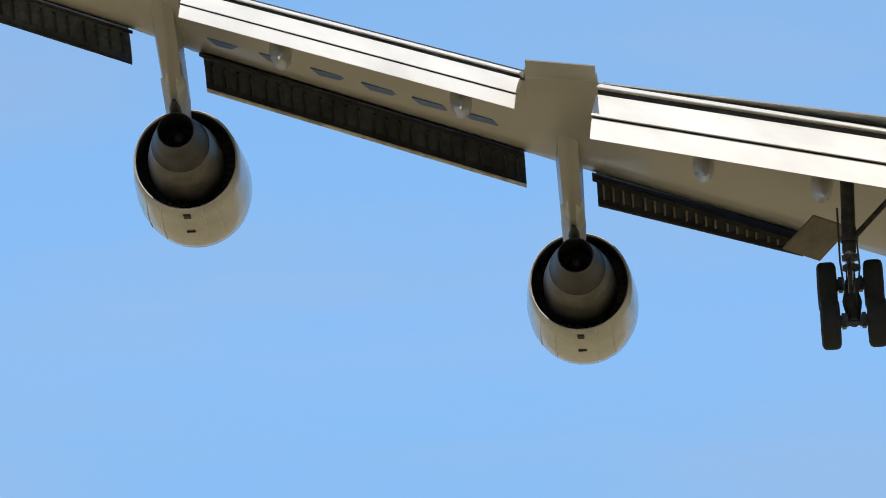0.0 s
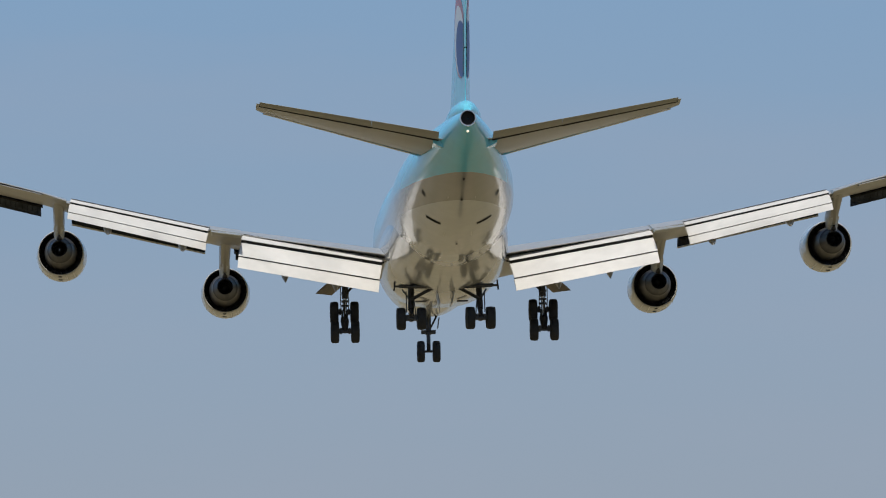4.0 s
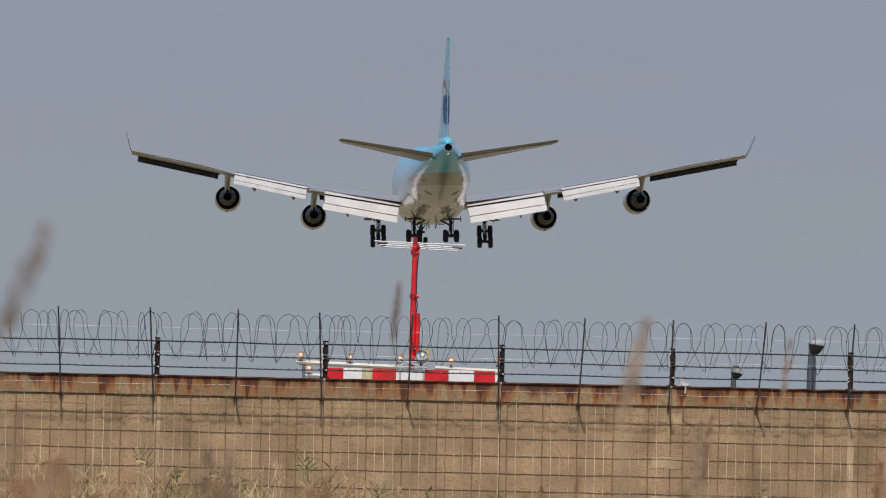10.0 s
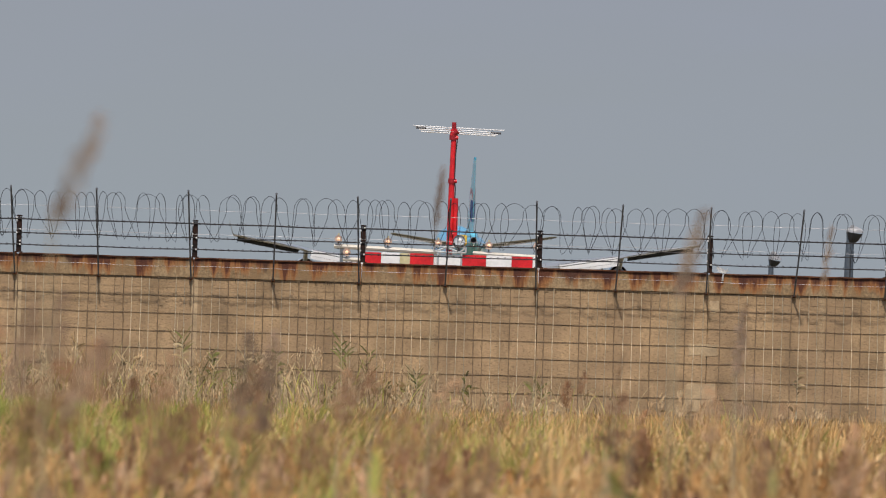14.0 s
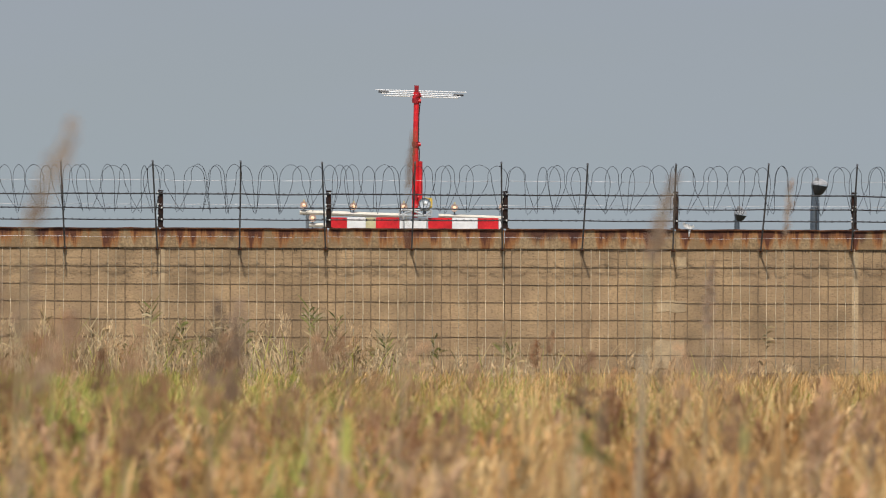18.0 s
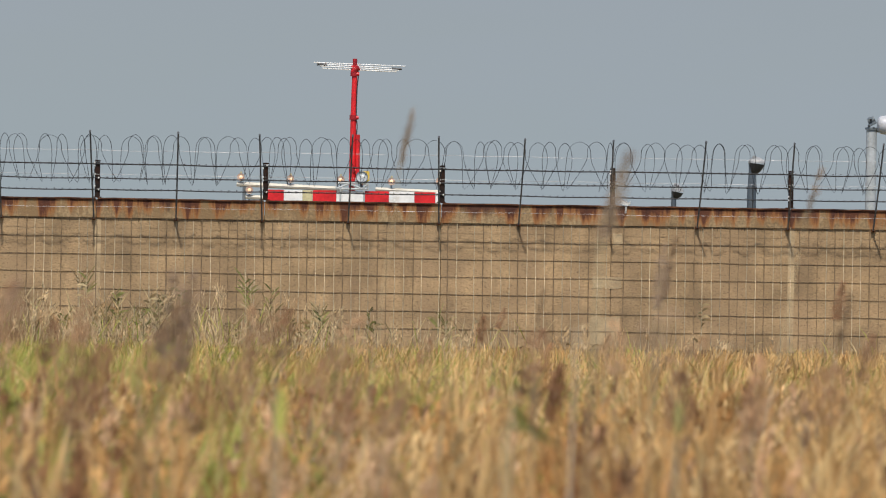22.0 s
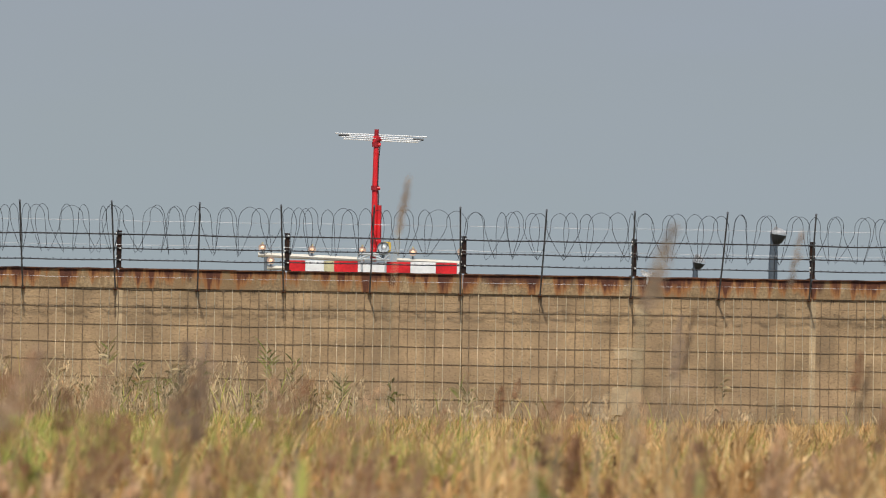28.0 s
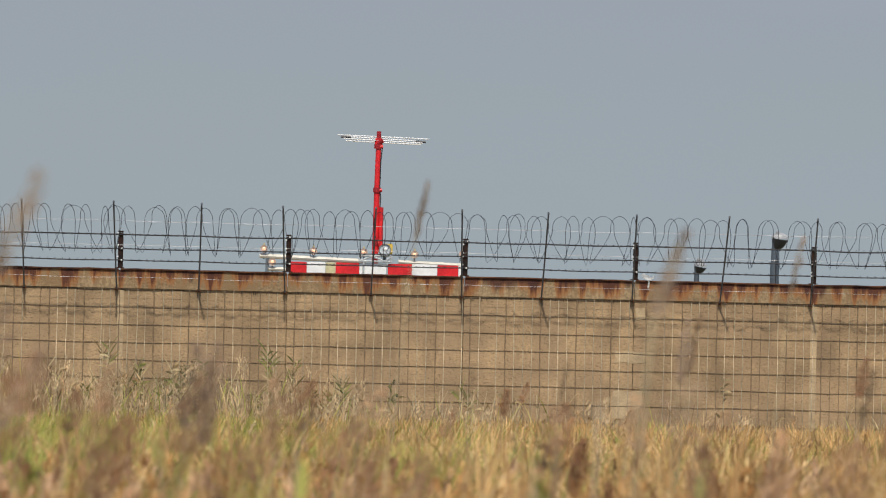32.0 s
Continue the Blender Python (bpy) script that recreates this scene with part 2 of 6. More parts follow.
STEEL_L = mat("pale_steel", (0.48, 0.50, 0.50), 0.5, 0.1, 0.15, 3, 20)
HOOD = mat("hood_paint", (0.27, 0.275, 0.28), 0.5, 0.1, 0.2, 5, 30, tint=(0.42, 0.42, 0.41))
HORN = mat("horn_paint", (0.52, 0.52, 0.54), 0.4, 0, 0.12, 4, 20)
MESH_L = mat("mesh_bar_pale", (0.56, 0.455, 0.30), 0.7, 0.1, 0.45, 2.2, 30, per_object=0.25)
POSTM = mat("rusty_post", (0.014, 0.011, 0.010), 0.85, 0, 0.4, 7, 50, 0.003, tint=(0.042, 0.018, 0.011), spec=0.25)
PORCELAIN = mat("white_insulator", (0.78, 0.76, 0.72), 0.35, 0, 0.08)
RED = mat("signal_red_paint", (0.70, 0.020, 0.024), 0.4, 0, 0.18, 3, 20)
RED_DARK = mat("faded_red_paint", (0.40, 0.015, 0.02), 0.45, 0, 0.2, 3, 20)
CREAM = mat("cream_paint", (0.66, 0.61, 0.50), 0.5, 0, 0.1, 3, 20)
WHITE = mat("white_paint", (0.84, 0.83, 0.80), 0.45, 0, 0.08, 3, 20)
YELLOWED = mat("yellowed_paint", (0.55, 0.49, 0.28), 0.5, 0, 0.12, 3, 20)
YELLOW = mat("yellow_paint", (0.65, 0.45, 0.07), 0.5, 0, 0.1)
GREY = mat("grey_steel", (0.20, 0.225, 0.24), 0.5, 0.3, 0.15, 3, 20)
SLATE = mat("slate_paint", (0.085, 0.105, 0.125), 0.6, 0, 0.2, 3, 20)
DARK = mat("dark_paint", (0.03, 0.032, 0.035), 0.5, 0, 0.2)
LENS = mat("lamp_glass", (0.62, 0.66, 0.68), 0.22, 0.2, 0.05, coat=0.5)
LIT = glow("lit_lamp", (1.0, 0.60, 0.36), 0.6)
LAMPGLASS = mat("warm_lamp_glass", (0.52, 0.38, 0.30), 0.25, 0, 0.1, coat=0.3)
GROUND = mat("dry_field", (0.25, 0.195, 0.11), 0.95, 0, 0.25, 0.05, 1.5, 0.02, tint=(0.18, 0.155, 0.075))
BODY = livery()
WING = mat("wing_grey_paint", (0.315, 0.305, 0.278), 0.36, 0, 0.05, 0.35, 1.1, coat=0.15)
FLAP = mat("flap_white_paint", (0.59, 0.575, 0.54), 0.45, 0, 0.06, 0.5, 1.4)
BLUE = mat("sky_blue_paint", (0.16, 0.59, 0.73), 0.2, 0, 0.05, 0.3, 4, coat=0.35)
LOGO_R = mat("emblem_red", (0.42, 0.10, 0.14), 0.3, 0, 0.05)
LOGO_B = mat("emblem_blue", (0.085, 0.145, 0.34), 0.5, 0, 0.05, spec=0.2)
LOGO_W = mat("emblem_white", (0.75, 0.75, 0.75), 0.3, 0, 0.05)
NACELLE = mat("nacelle_paint", (0.46, 0.455, 0.42), 0.18, 0, 0.10, 0.8, 8, coat=0.3)
TITAN = mat("burnt_metal", (0.050, 0.050, 0.052), 0.5, 0.4, 0.3, 2.2, 14)
TITAN_L = mat("bare_metal_cowl", (0.12, 0.113, 0.104), 0.4, 0.6, 0.3, 2.0, 14)
# soot of the exhausts; also paints the gear bay's shade
SOOT_SHADE = mat("soot_and_recess_shade", (0.024, 0.025, 0.028), 0.7, 0.2, 0.3)
BARE = mat("polished_lip", (0.72, 0.72, 0.72), 0.18, 1.0, 0.05)
TYRE = mat("tyre_rubber", (0.013, 0.015, 0.018), 0.8, 0, 0.2, 4, 20)
STRUT = mat("gear_steel", (0.060, 0.062, 0.066), 0.45, 0.5, 0.25, 5, 20)
# near-black colour for sheets that paint shade into the wing's gaps
WING_SHADE = mat("painted_wing_shade", (0.035, 0.034, 0.032), 0.75, 0.1, 0.35, 2, 12)
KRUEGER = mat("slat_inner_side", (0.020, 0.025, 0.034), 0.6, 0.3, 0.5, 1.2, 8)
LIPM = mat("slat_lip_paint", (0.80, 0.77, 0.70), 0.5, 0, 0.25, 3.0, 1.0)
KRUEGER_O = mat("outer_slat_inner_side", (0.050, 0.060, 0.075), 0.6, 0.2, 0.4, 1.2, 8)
DOORM = mat("gear_door_paint", (0.17, 0.145, 0.11), 0.5, 0, 0.2, 1, 8)
STABM = mat("tailplane_grey", (0.27, 0.265, 0.225), 0.33, 0, 0.05, 0.5, 3)


def plants(name, stops, rough=0.8):
    """Blades whose colour goes from piece to piece along stops."""
    m = bpy.data.materials.new(name)
    m.use_nodes = True
    n, l = m.node_tree.nodes, m.node_tree.links
    b = n["Principled BSDF"]
    b.inputs["Roughness"].default_value = rough
    g, r = n.new("ShaderNodeNewGeometry"), n.new("ShaderNodeValToRGB")
    while len(r.color_ramp.elements) < len(stops):
        r.color_ramp.elements.new(1.0)
    for i, (el, c) in enumerate(zip(r.color_ramp.elements, stops)):
        el.position, el.color = i / (len(stops) - 1), (*c, 1)
    l.new(g.outputs["Random Per Island"], r.inputs["Fac"])
    nz = n.new("ShaderNodeTexNoise")
    nz.inputs["Scale"].default_value, nz.inputs["Detail"].default_value = 1.0, 4.0
    tm = n.new("ShaderNodeMapping")
    tm.inputs["Scale"].default_value = (7.0, 0.6, 3.0)
    l.new(g.outputs["Position"], tm.inputs["Vector"])
    l.new(tm.outputs["Vector"], nz.inputs["Vector"])
    rg = n.new("ShaderNodeMapRange")
    rg.inputs["From Min"].default_value, rg.inputs["From Max"].default_value = 0.32, 0.68
    rg.inputs["To Min"].default_value, rg.inputs["To Max"].default_value = 0.54, 1.36
    l.new(nz.outputs["Fac"], rg.inputs["Value"])
    mx = n.new("ShaderNodeMix")
    mx.data_type, mx.blend_type = "RGBA", "MULTIPLY"
    mx.inputs["Factor"].default_value = 1.0
    # darker, browner drifts across the field
    mp, dz, dr, dm = n.new("ShaderNodeMapping"), n.new("ShaderNodeTexNoise"), n.new("ShaderNodeMapRange"), n.new("ShaderNodeMix")
    mp.inputs["Scale"].default_value = (2.2, 0.12, 0.5)
    l.new(g.outputs["Position"], mp.inputs["Vector"])
    l.new(mp.outputs["Vector"], dz.inputs["Vector"])
    dz.inputs["Scale"].default_value, dz.inputs["Detail"].default_value = 1.0, 4.0
    dr.inputs["From Min"].default_value, dr.inputs["From Max"].default_value = 0.50, 0.68
    l.new(dz.outputs["Fac"], dr.inputs["Value"])
    dm.data_type, dm.blend_type = "RGBA", "MULTIPLY"
    dm.inputs["B"].default_value = (0.70, 0.55, 0.43, 1)
    l.new(dr.outputs["Result"], dm.inputs["Factor"])
    l.new(r.outputs["Color"], dm.inputs["A"])
    l.new(dm.outputs["Result"], mx.inputs["A"])
    l.new(rg.outputs["Result"], mx.inputs["B"])
    l.new(mx.outputs["Result"], b.inputs["Base Color"])
    tr, ad = n.new("ShaderNodeBsdfTranslucent"), n.new("ShaderNodeMixShader")
    l.new(mx.outputs["Result"], tr.inputs["Color"])
    ad.inputs["Fac"].default_value = 0.30
    l.new(b.outputs[0], ad.inputs[1])
    l.new(tr.outputs[0], ad.inputs[2])
    l.new(ad.outputs[0], n["Material Output"].inputs["Surface"])
    return m


NEAR_STRAW = plants("brown_near_grass", [(0.61, 0.36, 0.13), (0.70, 0.45, 0.18), (0.49, 0.265, 0.095), (0.78, 0.55, 0.25), (0.35, 0.18, 0.066)])
STRAW = plants("dry_grass", [(0.75, 0.46, 0.17), (0.84, 0.56, 0.23), (0.60, 0.34, 0.12), (0.88, 0.64, 0.31), (0.46, 0.245, 0.085), (0.80, 0.52, 0.20)])
GREENISH = plants("green_grass", [(0.38, 0.39, 0.07), (0.54, 0.50, 0.12), (0.25, 0.29, 0.045), (0.62, 0.54, 0.16), (0.21, 0.28, 0.04)])
BROWNISH = plants("brown_heads", [(0.44, 0.27, 0.14), (0.52, 0.34, 0.18), (0.36, 0.22, 0.12)])
REED_LEAF = plants("reed_leaf", [(0.13, 0.125, 0.04), (0.24, 0.24, 0.07), (0.30, 0.29, 0.09), (0.16, 0.13, 0.05), (0.42, 0.33, 0.15)])
REED_DRY = plants("dry_reed_leaf", [(0.52, 0.39, 0.20), (0.66, 0.52, 0.29), (0.36, 0.25, 0.12), (0.22, 0.16, 0.075), (0.60, 0.47, 0.25)])
REED_STEM = plants("reed_stem", [(0.50, 0.41, 0.24), (0.58, 0.48, 0.30)])
REED_PALE = plants("pale_reed_stalk", [(0.80, 0.70, 0.52), (0.86, 0.77, 0.60)])
DARK_LEAF = plants("dry_dark_leaf", [(0.16, 0.11, 0.06), (0.22, 0.15, 0.08)])
PLUME_DARK = plants("dark_plume", [(0.38, 0.25, 0.14), (0.46, 0.31, 0.18), (0.30, 0.19, 0.10)])
PLUME_GREY = plants("grey_plume", [(0.38, 0.265, 0.18), (0.46, 0.33, 0.23), (0.30, 0.205, 0.135)])
PLUME_BROWN = plants("brown_plume", [(0.37, 0.21, 0.11), (0.45, 0.265, 0.145), (0.29, 0.155, 0.08)])
HEAD_ROSE = plants("rose_heads", [(0.64, 0.40, 0.22), (0.72, 0.48, 0.28), (0.54, 0.31, 0.16)])
HEAD_FAR = plants("far_brown_heads", [(0.62, 0.45, 0.25), (0.72, 0.54, 0.32), (0.50, 0.34, 0.18)])
HEAD_RUST = plants("rust_heads", [(0.68, 0.40, 0.15), (0.78, 0.49, 0.20), (0.56, 0.30, 0.105)])
HEAD_UMBER = plants("umber_heads", [(0.34, 0.175, 0.08), (0.42, 0.23, 0.11), (0.27, 0.13, 0.06)])
HEAD_STRAW = plants("straw_heads", [(0.74, 0.50, 0.22), (0.82, 0.60, 0.31), (0.60, 0.37, 0.145)])
PLUME = plants("reed_plume", [(0.60, 0.37, 0.20), (0.68, 0.44, 0.26), (0.49, 0.28, 0.14)])


# ---- building helpers ----
def part(name, bm, material, parent, label="", smooth=True):
    """Links a bmesh as one mesh under a thing or a part."""
    me = bpy.data.meshes.new(name)
    bmesh.ops.recalc_face_normals(bm, faces=bm.faces)
    bm.to_mesh(me)
    bm.free()
    if smooth:
        me.shade_smooth()
        me.set_sharp_from_angle(angle=radians(38))
    me.materials.append(material)
    ob = new(name, me)
    ob.parent = parent
    return tagged(ob, label)


def child(name, me, parent, m=None):
    """Another piece on a mesh that exists already."""
    ob = new(name, me)
    ob.parent = parent
    if m is not None:
        ob.matrix_basis = m
    return ob


def thing(name, label, category, group="", kind="", at=None):
    ob = new(name)
    if at is not None:
        ob.matrix_basis = at
    return tagged(ob, label, category, group, kind)


def box(bm, c, s, bevel=0.0, m=None):
    r = bmesh.ops.create_cube(bm, size=1.0)
    mm = Matrix.Translation(c) @ Matrix.Diagonal((*s, 1))
    bmesh.ops.transform(bm, matrix=mm, verts=r["verts"])
    if bevel:
        es = list({e for v in r["verts"] for e in v.link_edges})
        bv = bmesh.ops.bevel(bm, geom=es, offset=bevel, segments=2, affect="EDGES")
        vs = bv["verts"]
    else:
        vs = r["verts"]
    if m is not None:
        bmesh.ops.transform(bm, matrix=m, verts=[v for v in bm.verts] if bevel else vs)
    return bm


def rings(bm, loops, closed=True, cap=True):
    """A skin over loops of points, one after the other."""
    rows = [[bm.verts.new(p) for p in lp] for lp in loops]
    n = len(rows[0])
    for a, b in zip(rows, rows[1:]):
        for i in range(n if closed else n - 1):
            j = (i + 1) % n
            bm.faces.new((a[i], a[j], b[j], b[i]))
    if cap:
        for r in (rows[0], rows[-1]):
            try:
                bm.faces.new(r)
            except ValueError:
                pass
    return bm


def tube(bm, pts, r, n=6, cap=True):
    """A round bar along points; r: one radius, or one for each point."""
    pts = [Vector(p) for p in pts]
    rs = r if isinstance(r, (list, tuple)) else [r] * len(pts)
    loops, side = [], None
    for i, p in enumerate(pts):
        d = (pts[min(i + 1, len(pts) - 1)] - pts[max(i - 1, 0)]).normalized()
        if side is None:
            side = d.orthogonal().normalized()
        else:
            side = (side - d * side.dot(d)).normalized()
        up = d.cross(side)
        loops.append([p + (side * math.cos(a) + up * math.sin(a)) * rs[i] for a in (2 * math.pi * k / n for k in range(n))])
    return rings(bm, loops, True, cap)


def lathe(bm, profile, n=40, c=(0, 0, 0), cap=False):
    """A body of revolution round the y axis through c; profile: (y, radius)."""
    loops = [[(c[0] + r * math.cos(a), c[1] + y, c[2] + r * math.sin(a)) for a in (2 * math.pi * k / n for k in range(n))] for y, r in profile]
    return rings(bm, loops, True, cap)


def B():
    return bmesh.new()


# ---- ground: one sheet, from behind the camera to the horizon, falling away beyond the wall ----
bm = B()
gy = [-400, -20, 20, 60, 100, 150, 175, 260, 600, 1000, 1600, 2600, 4900]
gz = [0, 0, 0, 0, 0, 0, 0, -0.5, -6, -9.3, -9.3, -9.3, -9.3]
gx = [-3500, -600, -120, -40, -12, 12, 40, 120, 600, 3500]
grid = [[bm.verts.new((x, y, z)) for x in gx] for y, z in zip(gy, gz)]
for a, b in zip(grid, grid[1:]):
    for i in range(len(gx) - 1):
        bm.faces.new((a[i], a[i + 1], b[i + 1], b[i]))
me = bpy.data.meshes.new("ground")
bm.to_mesh(me)
bm.free()
me.materials.append(GROUND)
tagged(new("ground", me), "dry tan earth of a flat open field", "ground", kind="structure")

# ---- perimeter wall ----
WY, WTOP = 153.5, 2.93                      # its front face and the height of its top
POSTS = [-10.53, -7.53, -4.50, -1.61, 1.43, 4.36, 7.43, 10.43]
RODS = [-12.1, -9.1, -6.13, -3.13, -0.17, 2.76, 5.83, 8.86, 12.0]
COPE = 0.345


def build_wall():
    wall = thing("wall_north", "weathered tan concrete perimeter wall with rusty coping", "wall", kind="structure", at=pose(0, WY, 0))
    edges = [-48, -30, -21] + [-13.55] + POSTS + [13.4, 21, 30, 48]
    for a, b in zip(edges, edges[1:]):
        bm = B()
        box(bm, ((a + b) / 2, 0.16, (WTOP - COPE) / 2 - 0.15), (b - a - 0.008, 0.32, WTOP - COPE + 0.30), 0.008)
        part("wall_panel", bm, CONCRETE, wall, smooth=False)
        bm = B()
        box(bm, ((a + b) / 2, 0.15, WTOP - COPE / 2 + 0.001), (b - a - 0.010, 0.35, COPE - 0.004), 0.014)
        part("coping_beam", bm, COPING, wall, "rust-streaked concrete coping beam", smooth=False)
        # rusted angle iron along the top edge, a little uneven
        n = max(2, int((b - a) / 0.25))
        bm = B()
        lo = [(a + 0.02 + (b - a - 0.04) * i / n, random.uniform(-0.006, 0.006)) for i in range(n + 1)]
        rings(bm, [[(x, -0.052, WTOP - 0.012 + w), (x, -0.048, WTOP + 0.008 + w), (x, 0.10, WTOP + 0.012 + w), (x, 0.10, WTOP + 0.002), (x, -0.042, WTOP + 0.002 + w), (x, -0.044, WTOP - 0.012 + w)] for x, w in lo])
        part("edge_angle", bm, RUST, wall, "rusted steel edge strip")
    bm = B()
    box(bm, (0, 0.40, (WTOP - COPE) / 2), (95, 0.14, WTOP - COPE + 0.2), 0.01)
    part("backing_wall", bm, CONCRETE, wall, smooth=False)
    for i, x in enumerate(POSTS):
        if i in (0, 1, 2, 6, 7):
            bm = B()
            box(bm, (x + 0.03, 0.004, (WTOP - COPE) / 2), (0.11, 0.02, WTOP - COPE), 0.004)
            part("pilaster", bm, PALE, wall, "paler concrete strip at a joint", smooth=False)
    for x, z, w, h in ((4.27, 0.79, 0.50, 0.48), (4.47, 2.36, 0.16, 0.20), (4.30, 1.62, 0.50, 0.20), (-1.86, 1.44, 0.45, 0.08)):
        bm = B()
        lo = []
        for k in range(20):
            a = 2 * math.pi * (k + 0.5) / 20
            q = 1 / max(abs(math.cos(a)), abs(math.sin(a)))
            lo.append((x + w / 2 * math.cos(a) * q + random.uniform(-0.015, 0.015), z + h / 2 * math.sin(a) * q + random.uniform(-0.015, 0.015)))
        rings(bm, [[(px, -0.006, pz) for px, pz in lo], [(px, 0.02, pz) for px, pz in lo]])
        part("mortar_patch", bm, PALE, wall, "pale repair mortar")
    return wall


build_wall()


def build_mesh_fence():
    """Welded bar mesh that stands close before the wall's face."""
    f = thing("mesh_fence", "rusty welded bar mesh fixed before the concrete wall", "fence", at=pose(0, WY - 0.009, 0))
    zs = [WTOP - COPE - 0.005 - 0.302 * k for k in range(9)]
    for k, z in enumerate(zs):
        for a, b in ((-13.5, -7.53), (-7.53, -1.61), (-1.61, 4.36), (4.36, 10.43), (10.43, 16.0)):
            bm = B()
            n = 16
            tube(bm, [(a + (b - a) * i / n, random.uniform(-0.002, 0.002), z + random.uniform(-0.008, 0.008)) for i in range(n + 1)], 0.0040 if k else 0.0062, 5)
            part("mesh_bar", bm, MESH_D, f)
    kinds = []
    for r, m in ((0.0080, MESH_L), (0.0062, MESH_B), (0.0105, MESH_B)):
        bm = B()
        tube(bm, [(random.uniform(-0.006, 0.006), 0.002, zs[0] + 0.02 - (zs[0] - zs[-1] + 0.3) * i / 8) for i in range(9)], r, 5)
        o = part("upright_bar", bm, m, f)
        o.matrix_basis = pose(-13.4 + len(kinds) * 0.05, 0, 0)
        kinds.append(o.data)
    # every fourth upright is a thicker, browner bar; the thin ones are pale where the zinc still holds
    for k in range(-88, 88):
        x = 0.35 + k * 0.1512
        if k % 4 == 0:
            kind = kinds[2]
        elif random.random() < 0.10:
            continue
        else:
            kind = kinds[0 if random.random() < 0.88 else 1]
        child("upright_bar", kind, f, pose(x + random.uniform(-0.008, 0.008), 0, random.uniform(-0.015, 0.015), 0, random.uniform(-0.25, 0.25), random.uniform(0, 180)))
    # short tie wires and rust runs that break the line of the top bar
    for k in range(150):
        x = random.uniform(-12.5, 12.5)
        bm = B()
        tube(bm, [(x, -0.006, zs[0] + 0.015), (x + random.uniform(-0.006, 0.006), -0.010, zs[0] - random.uniform(0.02, 0.045))], 0.006, 4)
        part("tie_wire", bm, MESH_D, f)
    return f


build_mesh_fence()


# ---- barbed wire on the wall ----
LEAN = 0.81                                 # how far the rods lean out, for each metre of height
def rod_at(z):
    """The place on a rod's line, at the height z above the wall's top."""
    return -0.07 - (z + COPE) * LEAN


